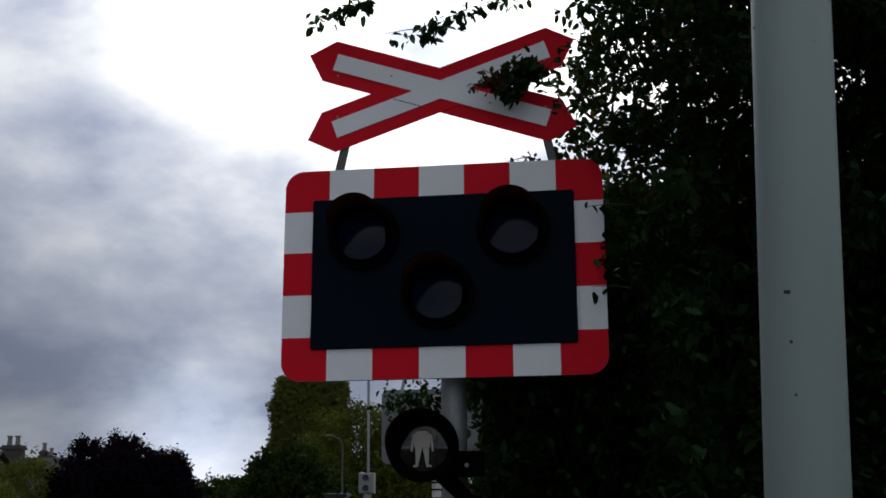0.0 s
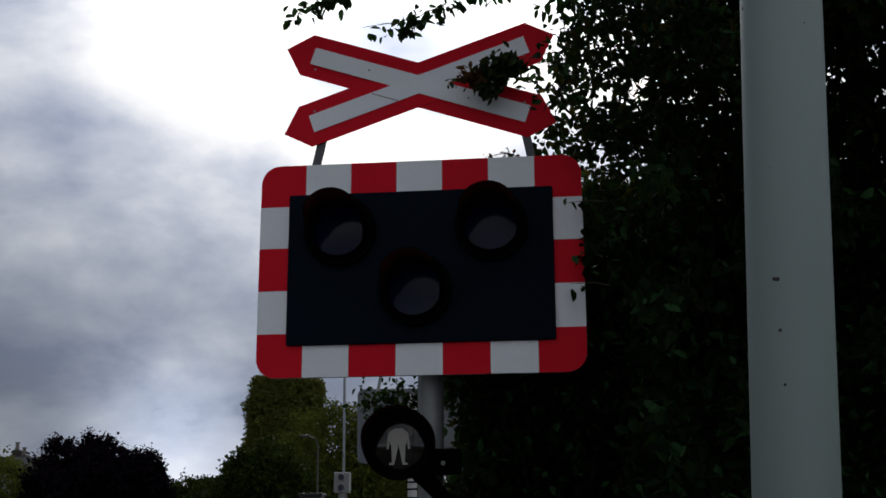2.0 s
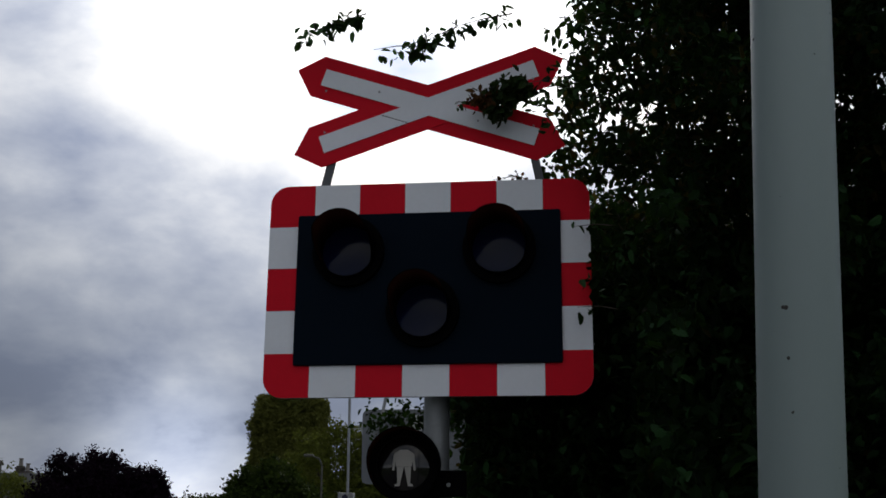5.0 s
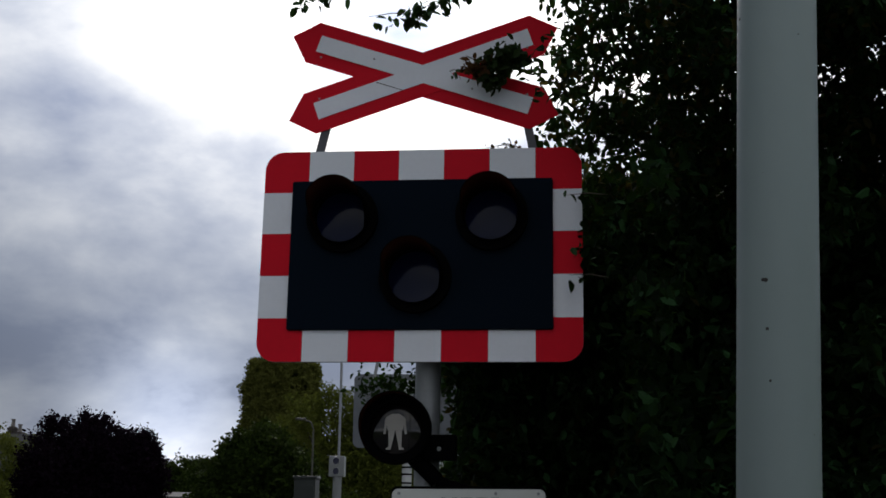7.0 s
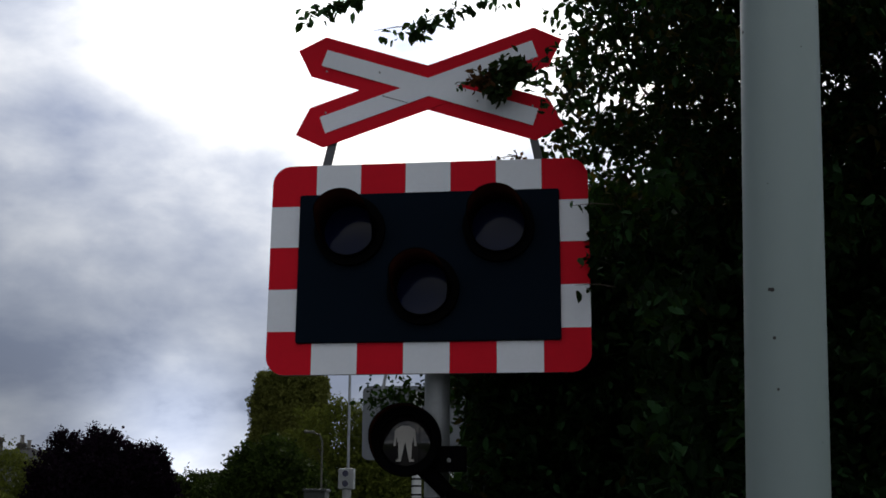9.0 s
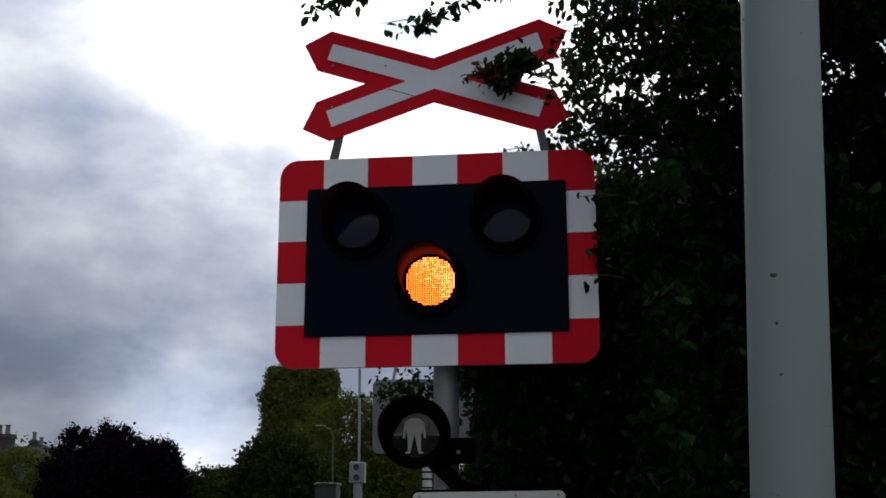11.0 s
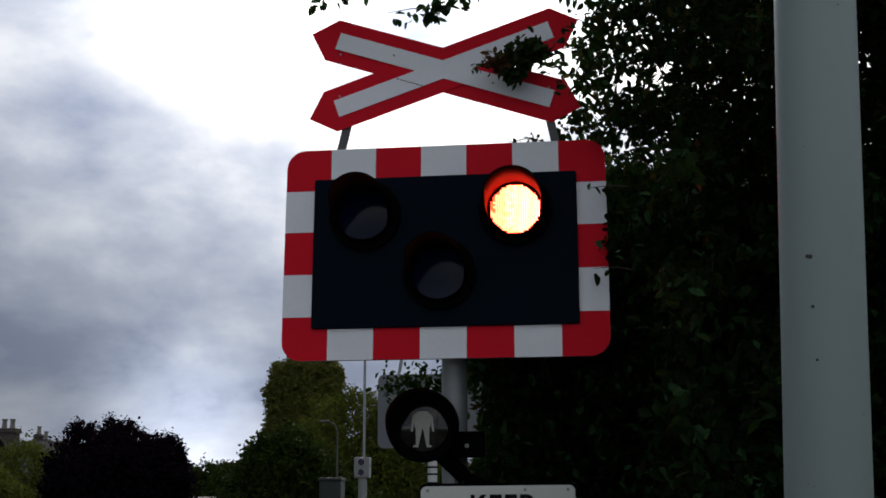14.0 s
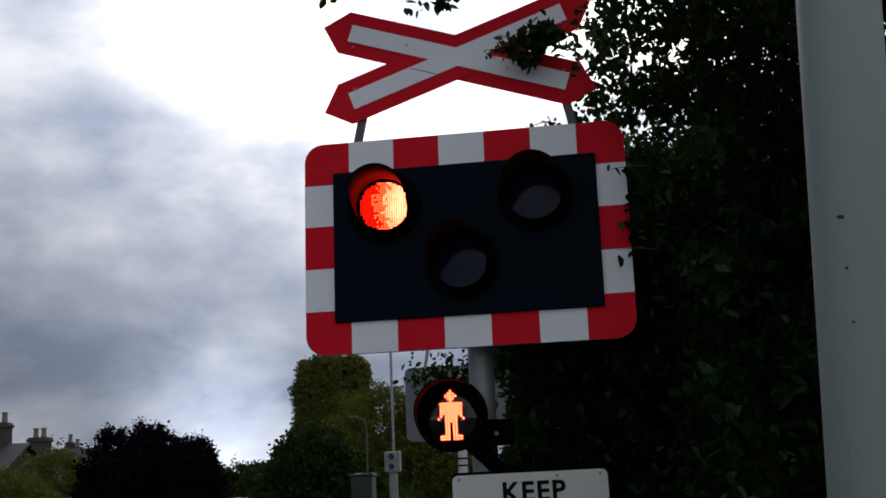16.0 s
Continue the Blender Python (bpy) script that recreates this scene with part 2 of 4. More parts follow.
def tube(bm, a, b, r0, r1=None, n=20, caps=True):
    a, b = Vector(a), Vector(b)
    r1 = r0 if r1 is None else r1
    q = (b - a).to_track_quat("Z", "Y")
    rings = []
    for p, r in ((a, r0), (b, r1)):
        rings.append([bm.verts.new(p + q @ Vector((r * math.cos(2 * math.pi * i / n), r * math.sin(2 * math.pi * i / n), 0))) for i in range(n)])
    for i in range(n):
        j = (i + 1) % n
        bm.faces.new((rings[0][i], rings[0][j], rings[1][j], rings[1][i]))
    if caps:
        bm.faces.new(rings[0][::-1])
        bm.faces.new(rings[1])
    return bm


def plate(bm, outline, y0, y1, chamfer=0.0):
    """A flat plate in x and z, from the front y0 to the back y1."""
    front = [bm.verts.new((x, y0, z)) for x, z in outline]
    back = [bm.verts.new((x, y1, z)) for x, z in outline]
    n = len(outline)
    faces = [bm.faces.new(front), bm.faces.new(back[::-1])]
    for i in range(n):
        j = (i + 1) % n
        faces.append(bm.faces.new((front[j], front[i], back[i], back[j])))
    bmesh.ops.recalc_face_normals(bm, faces=faces)
    if chamfer:
        es = [e for e in faces[0].edges]
        bmesh.ops.bevel(bm, geom=es, offset=chamfer, segments=1, affect="EDGES")
    return bm


def rounded(x0, z0, x1, z1, r, n=7, corners="abcd"):
    """The outline of a rectangle; corners a: low left, b: low right, c: high right, d: high left are rounded."""
    pts = []
    for key, cx, cz, sx, sz, a0 in (("a", x0, z0, 1, 1, 180), ("b", x1, z0, -1, 1, 270), ("c", x1, z1, -1, -1, 0), ("d", x0, z1, 1, -1, 90)):
        if key in corners and r > 0:
            for i in range(n + 1):
                a = radians(a0 + 90 * i / n)
                pts.append((cx + sx * r + r * math.cos(a), cz + sz * r + r * math.sin(a)))
        else:
            pts.append((cx, cz))
    return pts


def ring(bm, centre, r_in, r_out, y0, y1, n=40):
    """A flat collar round the y axis."""
    cx, cz = centre
    loops = []
    for r, y in ((r_in, y1), (r_in, y0), (r_out, y0), (r_out, y1)):
        loops.append([bm.verts.new((cx + r * math.cos(2 * math.pi * i / n), y, cz + r * math.sin(2 * math.pi * i / n))) for i in range(n)])
    for k in range(4):
        a, b = loops[k], loops[(k + 1) % 4]
        for i in range(n):
            j = (i + 1) % n
            bm.faces.new((a[i], a[j], b[j], b[i]))
    bmesh.ops.recalc_face_normals(bm, faces=bm.faces[:])
    return bm


def visor(bm, radius, length, low, wall=0.004, n=48, flare=1.0):
    """A hood open to the front (-y) and cut away below: long on top, low at the bottom."""
    inner, outer = [], []
    for i in range(n):
        a = 2 * math.pi * i / n
        up = 0.5 + 0.5 * math.sin(a)
        reach = low + (length - low) * min(1.0, max(0.0, (up - 0.25) / 0.45))
        for store, r in ((inner, radius), (outer, radius + wall)):
            store.append((bm.verts.new((r * math.cos(a), 0, r * math.sin(a))), bm.verts.new((r * flare * math.cos(a), -reach, r * flare * math.sin(a)))))
    for i in range(n):
        j = (i + 1) % n
        bm.faces.new((inner[i][0], inner[i][1], inner[j][1], inner[j][0]))
        bm.faces.new((outer[i][0], outer[j][0], outer[j][1], outer[i][1])).material_index = 1
        bm.faces.new((inner[i][1], outer[i][1], outer[j][1], inner[j][1])).material_index = 1
        bm.faces.new((inner[i][0], inner[j][0], outer[j][0], outer[i][0]))
    bmesh.ops.recalc_face_normals(bm, faces=bm.faces[:])
    return bm


def dome(bm, radius, rise, y=0.0, rings=6, n=32):
    """A shallow lens that bulges to the front."""
    top = bm.verts.new((0, y - rise, 0))
    last = None
    for k in range(1, rings + 1):
        r = radius * k / rings
        loop = [bm.verts.new((r * math.cos(2 * math.pi * i / n), y - rise * (1 - (k / rings) ** 2), r * math.sin(2 * math.pi * i / n))) for i in range(n)]
        for i in range(n):
            j = (i + 1) % n
            bm.faces.new((top, loop[i], loop[j]) if last is None else (last[i], loop[i], loop[j], last[j]))
        last = loop
    bmesh.ops.recalc_face_normals(bm, faces=bm.faces[:])
    return bm


def pydata(name, verts, faces, mat, parent, label="", kind="", slots=None):
    me = bpy.data.meshes.new(name)
    me.from_pydata(verts, [], faces)
    for m in mat if isinstance(mat, (list, tuple)) else (mat,):
        me.materials.append(m)
    if slots is not None:
        me.polygons.foreach_set("material_index", slots)
    ob = new(name, me)
    ob.parent = parent
    if label:
        ob["label"] = label
    if kind:
        ob["kind"] = kind
    return ob


# ---- ground ----
def build_ground():
    bm = bmesh.new()
    n, half = 40, 2200.0
    grid = [[None] * (n + 1) for _ in range(n + 1)]
    for i in range(n + 1):
        for j in range(n + 1):
            u, v = 2 * i / n - 1, 2 * j / n - 1
            grid[i][j] = bm.verts.new((half * u * abs(u), half * v * abs(v), -0.12))
    for i in range(n):
        for j in range(n):
            bm.faces.new((grid[i][j], grid[i + 1][j], grid[i + 1][j + 1], grid[i][j + 1]))
    tagged(part("ground", bm, GRASS), "rough green grass beyond the roadside", "ground", kind="structure")
    bm = bmesh.new()
    box(bm, -7.2, -60, -0.2, -1.0, 160, -0.08)
    tagged(part("road", bm, ASPHALT), "worn grey asphalt road over the crossing", "road", kind="structure")
    bm = bmesh.new()
    box(bm, -0.85, -60, -0.2, 3.2, 60, 0.0)
    tagged(part("pavement", bm, PAVING), "grey asphalted footway beside the road", "pavement", kind="structure")
    bm = bmesh.new()
    box(bm, -0.998, -60, -0.2, -0.852, 60, 0.004, bevel=0.01)
    tagged(part("kerb", bm, KERB), "weathered concrete kerb along the footway", "kerb", kind="structure")


build_ground()

# ---- the crossing signal ----
BOARD_AT = pose(-0.003, 0.023, 2.592, -1.9, 0, -1.75)
W, H = 1.26, 0.847
# the discs always glow; off hides them behind the opaque lens, on in front
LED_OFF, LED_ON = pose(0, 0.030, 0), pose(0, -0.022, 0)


def led_field(radius, pitch, choose, size):
    """A round field of small square lights on a dark disc. choose(x, z): the material's slot."""
    bm = bmesh.new()
    n = 36
    rim = [bm.verts.new((radius * math.cos(2 * math.pi * i / n), 0.0, radius * math.sin(2 * math.pi * i / n))) for i in range(n)]
    back = [bm.verts.new((v.co.x, 0.006, v.co.z)) for v in rim]
    bm.faces.new(rim)
    bm.faces.new(back[::-1])
    for i in range(n):
        j = (i + 1) % n
        bm.faces.new((rim[i], back[i], back[j], rim[j]))
    k = int(radius / pitch)
    for i in range(-k, k + 1):
        for j in range(-k, k + 1):
            x, z = i * pitch, j * pitch
            if math.hypot(x, z) > radius - size * 0.7:
                continue
            slot = choose(x, z)
            if slot is None:
                continue
            s = size / 2
            a = [bm.verts.new((x + sx * s, -0.004, z + sz * s)) for sx, sz in ((-1, -1), (1, -1), (1, 1), (-1, 1))]
            b = [bm.verts.new((x + sx * s, -0.0005, z + sz * s)) for sx, sz in ((-1, -1), (1, -1), (1, 1), (-1, 1))]
            fs = [bm.faces.new(a)]
            for q in range(4):
                fs.append(bm.faces.new((a[q], b[q], b[(q + 1) % 4], a[(q + 1) % 4])))
            for f in fs:
                f.material_index = slot
    bmesh.ops.recalc_face_normals(bm, faces=bm.faces[:])
    return bm


def signal_lamp(parent, x, z, label, leds, mats, length):
    bm = bmesh.new()
    ring(bm, (0, 0), 0.104, 0.140, -0.030, 0.0)
    tube(bm, (0, 0.002, 0), (0, 0.10, 0), 0.120, n=32)
    lamp = part("signal_lamp", bm, BLACK, parent, label)
    lamp.matrix_basis = pose(x, -0.016, z)
    bm = bmesh.new()
    visor(bm, 0.107, length, 0.035)
    hood = part("hood", bm, (HOOD, BLACK), lamp, "matt black hood", smooth=True)
    hood.matrix_basis = pose(0, -0.024, 0)
    bm = bmesh.new()
    dome(bm, 0.104, 0.0015)
    lens = part("lens", bm, LENS, lamp, "dark tinted glass lens", smooth=True)
    lens.matrix_basis = pose(0, -0.004, 0)
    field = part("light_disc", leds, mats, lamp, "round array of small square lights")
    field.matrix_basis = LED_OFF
    return field


# hood insides are tinted red to put the lamps' glow into the colour
HOOD = material("hood_glow_tint", (0.034, 0.009, 0.005), 0.8, spec=0.02, vary=0.15, scale=14, grain=160, bump=0.05)


def build_signal():
    base = thing("crossing_signal", pose(0.022, 0.20, 0), "crossing light signal on a steel post with red and white border", "signal")
    bm = bmesh.new()
    tube(bm, (0, 0, 0), (0, 0, 2.95), 0.050, n=28)
    part("post", bm, GALV, base, "grey galvanised steel post", smooth=False)
    bm = bmesh.new()
    tube(bm, (0, 0, 0), (0, 0, 0.05), 0.11, n=28)
    part("base_collar", bm, GALV, base)
    inv = Matrix.Translation((-0.022, -0.20, 0))
    bm = bmesh.new()
    plate(bm, rounded(-W / 2, -H / 2, W / 2, H / 2, 0.075), 0.003, 0.022)
    board = part("backboard", bm, SIGN_BACK, base, "rounded sheet metal backboard with a chequered border")
    board.matrix_basis = inv @ BOARD_AT
    # two clamps that hold the board on the post
    for z in (0.25, -0.25):
        bm = bmesh.new()
        box(bm, -0.12, 0.022, z - 0.025, 0.16, 0.05, z + 0.025, 0.004)
        box(bm, -0.04, 0.05, z - 0.02, 0.085, 0.15, z + 0.02, 0.004)
        part("clamp", bm, GALV, board)
    # border pieces
    sx, sz = W / 7, H / 5
    for k in range(7):
        for low in (True, False):
            x0, x1 = -W / 2 + k * sx, -W / 2 + (k + 1) * sx
            z0, z1 = (-H / 2, -H / 2 + sz) if low else (H / 2 - sz, H / 2)
            corner = {(0, True): "a", (6, True): "b", (6, False): "c", (0, False): "d"}.get((k, low), "")
            bm = bmesh.new()
            plate(bm, rounded(x0 + 0.0006, z0, x1 - 0.0006, z1, 0.075 if corner else 0, corners=corner), 0.0, 0.003)
            part("stripe", bm, WHITE if k % 2 else RED, board)
    for k in range(1, 4):
        for side in (-1, 1):
            x0, x1 = sorted((side * W / 2, side * (W / 2 - sx)))
            z0 = -H / 2 + k * sz
            bm = bmesh.new()
            plate(bm, rounded(x0, z0 + 0.0006, x1, z0 + sz - 0.0006, 0, corners=""), 0.0, 0.003)
            part("stripe", bm, RED if k % 2 == 0 else WHITE, board)
    bm = bmesh.new()
    plate(bm, rounded(-0.512, -0.302, 0.517, 0.296, 0.008, n=3), -0.016, 0.0, chamfer=0.003)
    part("black_panel", bm, PANEL, board, "matt black centre panel")

    # the beams are aimed aside; their brighter flank is painted in as stronger LED materials
    def graded(level):
        return max(1, min(4, int(level + random.uniform(-0.45, 0.45))))

    def left_slot(x, z):
        return graded(2.5 + 28 * x + (0.5 if abs(z) < 0.05 else 0.0))

    def right_slot(x, z):
        return graded(4.0 + 14 * (x + 0.03) - 60 * max(0.0, math.hypot(x, z) - 0.085))

    def amber_slot(x, z):
        return max(1, min(3, int(1.75 + 5 * x + 5 * z + random.uniform(-0.6, 0.6))))

    red = (BLACK, RED_LOW, RED_MID, RED_HIGH, RED_HOT)
    lamps = {}
    lamps["left"] = signal_lamp(board, -0.304, 0.140, "round red lamp in a black hood", led_field(0.100, 0.0090, left_slot, 0.0054), red, 0.205)
    lamps["right"] = signal_lamp(board, 0.282, 0.143, "round red lamp in a black hood", led_field(0.100, 0.0090, right_slot, 0.0074), red, 0.205)
    lamps["amber"] = signal_lamp(board, -0.011, -0.100, "round amber lamp in a black hood", led_field(0.100, 0.0090, amber_slot, 0.0054), (BLACK, AMBER_DIM, AMBER, AMBER_HOT), 0.205)
    return lamps


LAMPS = build_signal()


# ---- the cross-shaped sign on top ----
def build_cross():
    base = thing("crossing_cross_sign", pose(-0.004, 0.046, 3.335, -1.9, -0.15, -1.75), "red and white diagonal cross sign on two struts, partly overgrown", "road sign")
    tilt = radians(18.8)

    def arm(angle, half, shoulder, tip):
        c, s = math.cos(angle), math.sin(angle)
        pts = [(-tip, 0), (-shoulder, -half), (shoulder, -half), (tip, 0), (shoulder, half), (-shoulder, half)] if tip else [(-shoulder, -half), (shoulder, -half), (shoulder, half), (-shoulder, half)]
        return [(x * c - z * s, x * s + z * c) for x, z in pts]

    for k, a in enumerate((tilt, -tilt)):
        bm = bmesh.new()
        plate(bm, arm(a, 0.0906, 0.4835, 0.573), 0.0 + 0.004 * k, 0.0035 + 0.004 * k)
        part("red_arm", bm, RED, base, "red pointed arm")
    bm = bmesh.new()
    plate(bm, arm(tilt, 0.0368, 0.457, 0), -0.004, -0.0005)
    part("white_strip", bm, WHITE, base, "white reflective strip")
    # the other strip is cut in two by the first
    c, s = math.cos(-tilt), math.sin(-tilt)
    cut = 0.036 / math.sin(2 * tilt)
    lean = 0.036 / math.tan(2 * tilt)
    for side in (-1, 1):
        near_a, near_b = cut - lean + 0.0015, cut + lean + 0.0015
        pts = [(side * near_a, -0.036 * side), (side * 0.456, -0.036 * side), (side * 0.456, 0.036 * side), (side * near_b, 0.036 * side)]
        pts = [(x * c - z * s, x * s + z * c) for x, z in pts]
        bm = bmesh.new()
        plate(bm, pts, -0.004, -0.0005)
        part("white_strip", bm, WHITE, base, "white reflective strip")
    for k in range(8):
        u0 = -0.168 + 0.0142 * k
        bm = bmesh.new()
        plate(bm, [(x * c - z * s, x * s + z * c) for x, z in ((u0, -0.0920), (u0 + 0.010, -0.0920), (u0 + 0.010, -0.0878), (u0, -0.0878))], -0.0048, -0.0042)
        part("seam", bm, CHIP, base, "dark broken seam")
    for side in (-1, 1):
        bm = bmesh.new()
        a, b = (-0.437, -0.372) if side < 0 else (0.462, 0.402)
        plate(bm, [(a - 0.017, -0.43), (a + 0.017, -0.43), (b + 0.017, -0.13), (b - 0.017, -0.13)], 0.009, 0.022)
        part("strut", bm, STRUT, base, "grey steel strut")
    for x, z in ((-0.42, 0.085), (0.42, 0.10), (-0.42, -0.095), (0.42, -0.10), (-0.2, 0.07), (0.2, -0.07)):
        bm = bmesh.new()
        tube(bm, (x, -0.0075, z), (x, -0.003, z), 0.0042, n=10)
        part("rivet", bm, GALV, base)


build_cross()


# ---- the signal for those on foot ----
SYMBOL = (
    ".....#.....",
    "....###....",
    "...#####...",
    "....###....",
    ".....#.....",
    ".#########.",
    ".#########.",
    ".#########.",
    ".#########.",
    ".#########.",
    ".#.#####.#.",
    "#..#####..#",
    "...#####...",
    "...##.##...",
    "...##.##...",
    "...##.##...",
    "...##.##...",
    "...##.##...",
    ".####.####.",
    ".####.####.",
)


def build_foot_signal():
    base = thing("footway_signal", pose(-0.080, 0.02, 1.917), "round black footway signal with a standing symbol, bracketed to the post", "signal")
    bm = bmesh.new()
    tube(bm, (0, 0.0, 0), (0, 0.13, 0), 0.128, 0.110, n=40)
    ring(bm, (0, 0), 0.103, 0.136, -0.022, 0.004)
    part("housing", bm, BLACK, base, "round black plastic housing")
    bm = bmesh.new()
    visor(bm, 0.128, 0.10, 0.02, wall=0.004)
    v = part("visor", bm, (HOOD, BLACK), base, "short black visor", smooth=True)
    v.matrix_basis = pose(0, -0.018, 0)
    bm = bmesh.new()
    dome(bm, 0.108, 0.018, y=-0.004, rings=12, n=48)
    part("lens", bm, FRONT, base, "dark glass front", smooth=True)
    # pale shape of the symbol behind the glass
    step = 0.0093
    bm = bmesh.new()
    outlines = (((-0.015, 0.053), (0.015, 0.053), (0.036, 0.039), (0.029, -0.008), (-0.029, -0.008), (-0.036, 0.039)),
                ((-0.038, 0.036), (-0.030, 0.030), (-0.036, -0.022), (-0.044, -0.022)),
                ((0.038, 0.036), (0.044, -0.022), (0.036, -0.022), (0.030, 0.030)),
                ((-0.026, -0.0085), (0.0, -0.0085), (-0.016, -0.080), (-0.034, -0.080), (-0.034, -0.074), (-0.024, -0.070)),
                ((0.001, -0.0085), (0.026, -0.0085), (0.024, -0.070), (0.034, -0.074), (0.034, -0.080), (0.016, -0.080)))
    for pts in outlines:
        plate(bm, pts, -0.0245, -0.0225)
    part("standing_symbol", bm, PALE, base, "pale grey standing symbol")
    # the lights of the symbol, always glowing, slid forward from behind the front for on
    bm = bmesh.new()
    rows = len(SYMBOL)
    for j, line in enumerate(SYMBOL):
        for i, ch in enumerate(line):
            if ch != "#":
                continue
            x, z = (i - 5) * 0.0093, ((rows - 1) / 2 - j) * step
            # a wider dim glowing block behind each light imitates its red halo
            for s, y0, slot in ((0.0024, -0.004, 0), (0.0045, -0.002, 1)):
                r = bmesh.ops.create_cube(bm, size=1.0)
                for q in r["verts"]:
                    q.co = Vector((x + q.co.x * 2 * s, y0 + 0.001 + q.co.y * 0.002, z + q.co.z * 2 * s * 1.1))
                for f in {f for q in r["verts"] for f in q.link_faces}:
                    f.material_index = slot
    leds = part("symbol_light", bm, (MAN_RED, MAN_GLOW), base, "small red lights in the shape of the symbol, with added glowing halos")
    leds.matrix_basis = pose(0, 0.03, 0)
    bm = bmesh.new()
    box(bm, 0.10, 0.045, -0.115, 0.225, 0.11, -0.018, 0.006)
    box(bm, 0.02, 0.04, -0.04, 0.12, 0.10, -0.01, 0.006)
    part("bracket", bm, BLACK, base, "black bracket on the post")
    bm = bmesh.new()
    tube(bm, (0.06, 0.08, -0.10), (0.150, 0.10, -0.19), 0.034, 0.030, n=12)
    tube(bm, (0.150, 0.10, -0.19), (0.30, 0.10, -0.235), 0.022, 0.016, n=12)
    part("lower_arm", bm, BLACK, base)
    bm = bmesh.new()
    tube(bm, (0.160, 0.040, -0.072), (0.160, 0.0455, -0.072), 0.008, n=12)
    part("bolt", bm, PAINT, base, "bright bolt head")
    return leds


FOOT = build_foot_signal()


# ---- the plate below ----
def build_plate():
    base = thing("instruction_plate", pose(0.201, -0.05, 1.50, 0, -0.4, 0), "white instruction plate with black capitals, bolted below the signal", "sign")
    w, top, low = 0.281, 0.195, -0.19
    bm = bmesh.new()
    plate(bm, rounded(-w, low, w, top, 0.022), 0.0, 0.004)
    part("panel", bm, BOARD_WHITE, base, "white rounded panel")
    bm = bmesh.new()
    plate(bm, rounded(-w - 0.004, low - 0.004, w + 0.004, top + 0.010, 0.024), 0.0045, 0.022)
    part("backing", bm, BLACK, base, "black backing frame")
    curve = bpy.data.curves.new("lettering", "FONT")
    curve.body, curve.size, curve.align_x, curve.extrude, curve.offset = "KEEP", 0.098, "CENTER", 0.001, 0.0026
    curve.space_character = 1.12
    text = new("lettering_curve", curve)
    bpy.context.view_layer.update()
    me = bpy.data.meshes.new_from_object(text.evaluated_get(bpy.context.evaluated_depsgraph_get()))
    bpy.data.objects.remove(text)
    me.materials.clear()
    me.materials.append(INK)
    ob = new("lettering", me)
    ob.parent = base
    ob["label"] = "black capitals KEEP"
    ob.matrix_basis = pose(0.012, -0.0015, 0.094, 90, 0, 0)
    for x in (-0.255, 0.10, 0.255):
        bm = bmesh.new()
        tube(bm, (x, -0.003, top - 0.016), (x, 0.001, top - 0.016), 0.006, n=10)
        part("bolt", bm, GALV, base)
    bm = bmesh.new()
    box(bm, -0.24, 0.022, 0.05, 0.05, 0.20, 0.09, 0.004)
    part("bracket", bm, BLACK, base)


build_plate()


# ---- the pole close by ----
def build_pole():
    foot = Vector((0.650, -3.27, 0.0))
    base = thing("steel_pole", pose(*foot, 0, 2.2, 0), "smooth pale grey painted steel pole with small chips", "pole")
    bm = bmesh.new()
    tube(bm, (0, 0, -0.02), (0, 0, 4.6), 0.0432, n=64)
    part("shaft", bm, POLE, base, smooth=True)
    bm = bmesh.new()
    tube(bm, (0, 0, 4.6), (0, 0, 4.62), 0.0450, 0.030, n=40)
    part("cap", bm, BLACK, base)
    rnd = random.Random(4)
    marks = [(-121, 1.863, 0.0022), (-117, 1.8625, 0.0026), (-115, 1.811, 0.0020), (-111, 1.757, 0.0016), (-168, 2.165, 0.002)]
    marks += [(rnd.uniform(-150, -20), rnd.uniform(1.55, 2.35), rnd.uniform(0.0005, 0.0009)) for _ in range(9)]
    for a, z, r in marks:
        a = radians(a)
        d = Vector((math.cos(a), math.sin(a), 0))
        bm = bmesh.new()
        p = d * 0.0431 + Vector((0, 0, z))
        tube(bm, p, p + d * 0.0005, r, r * 0.7, n=7)
        part("chip", bm, CHIP, base)


build_pole()


# ---- leaves ----
def leaf_mesh(rng, at, ahead, normal, length, width):
    """Leaves as folded six-cornered blades: arrays of corners and faces."""
    n = len(at)
    ahead = ahead / np.linalg.norm(ahead, axis=1, keepdims=True)
    side = np.cross(ahead, normal)
    side /= np.linalg.norm(side, axis=1, keepdims=True) + 1e-9
    up = np.cross(side, ahead)
    length, width = length[:, None], width[:, None]
    droop = rng.uniform(0.05, 0.25, (n, 1))
    fold = rng.uniform(0.1, 0.35, (n, 1))
    shape = ((0.0, 0.0, 0.0), (0.30, 0.5, 0.0), (0.70, 0.40, 0.5), (1.0, 0.0, 1.0), (0.70, -0.40, 0.5), (0.30, -0.5, 0.0))
    v = np.stack([at + ahead * length * a + side * width * b + up * (width * abs(b) * fold - length * droop * c) for a, b, c in shape], 1)
    faces = np.stack([np.stack([np.arange(n) * 6 + k for k in q], 1) for q in ((0, 1, 2, 3), (0, 3, 4, 5))], 1).reshape(-1, 4)
    return v.reshape(-1, 3), faces


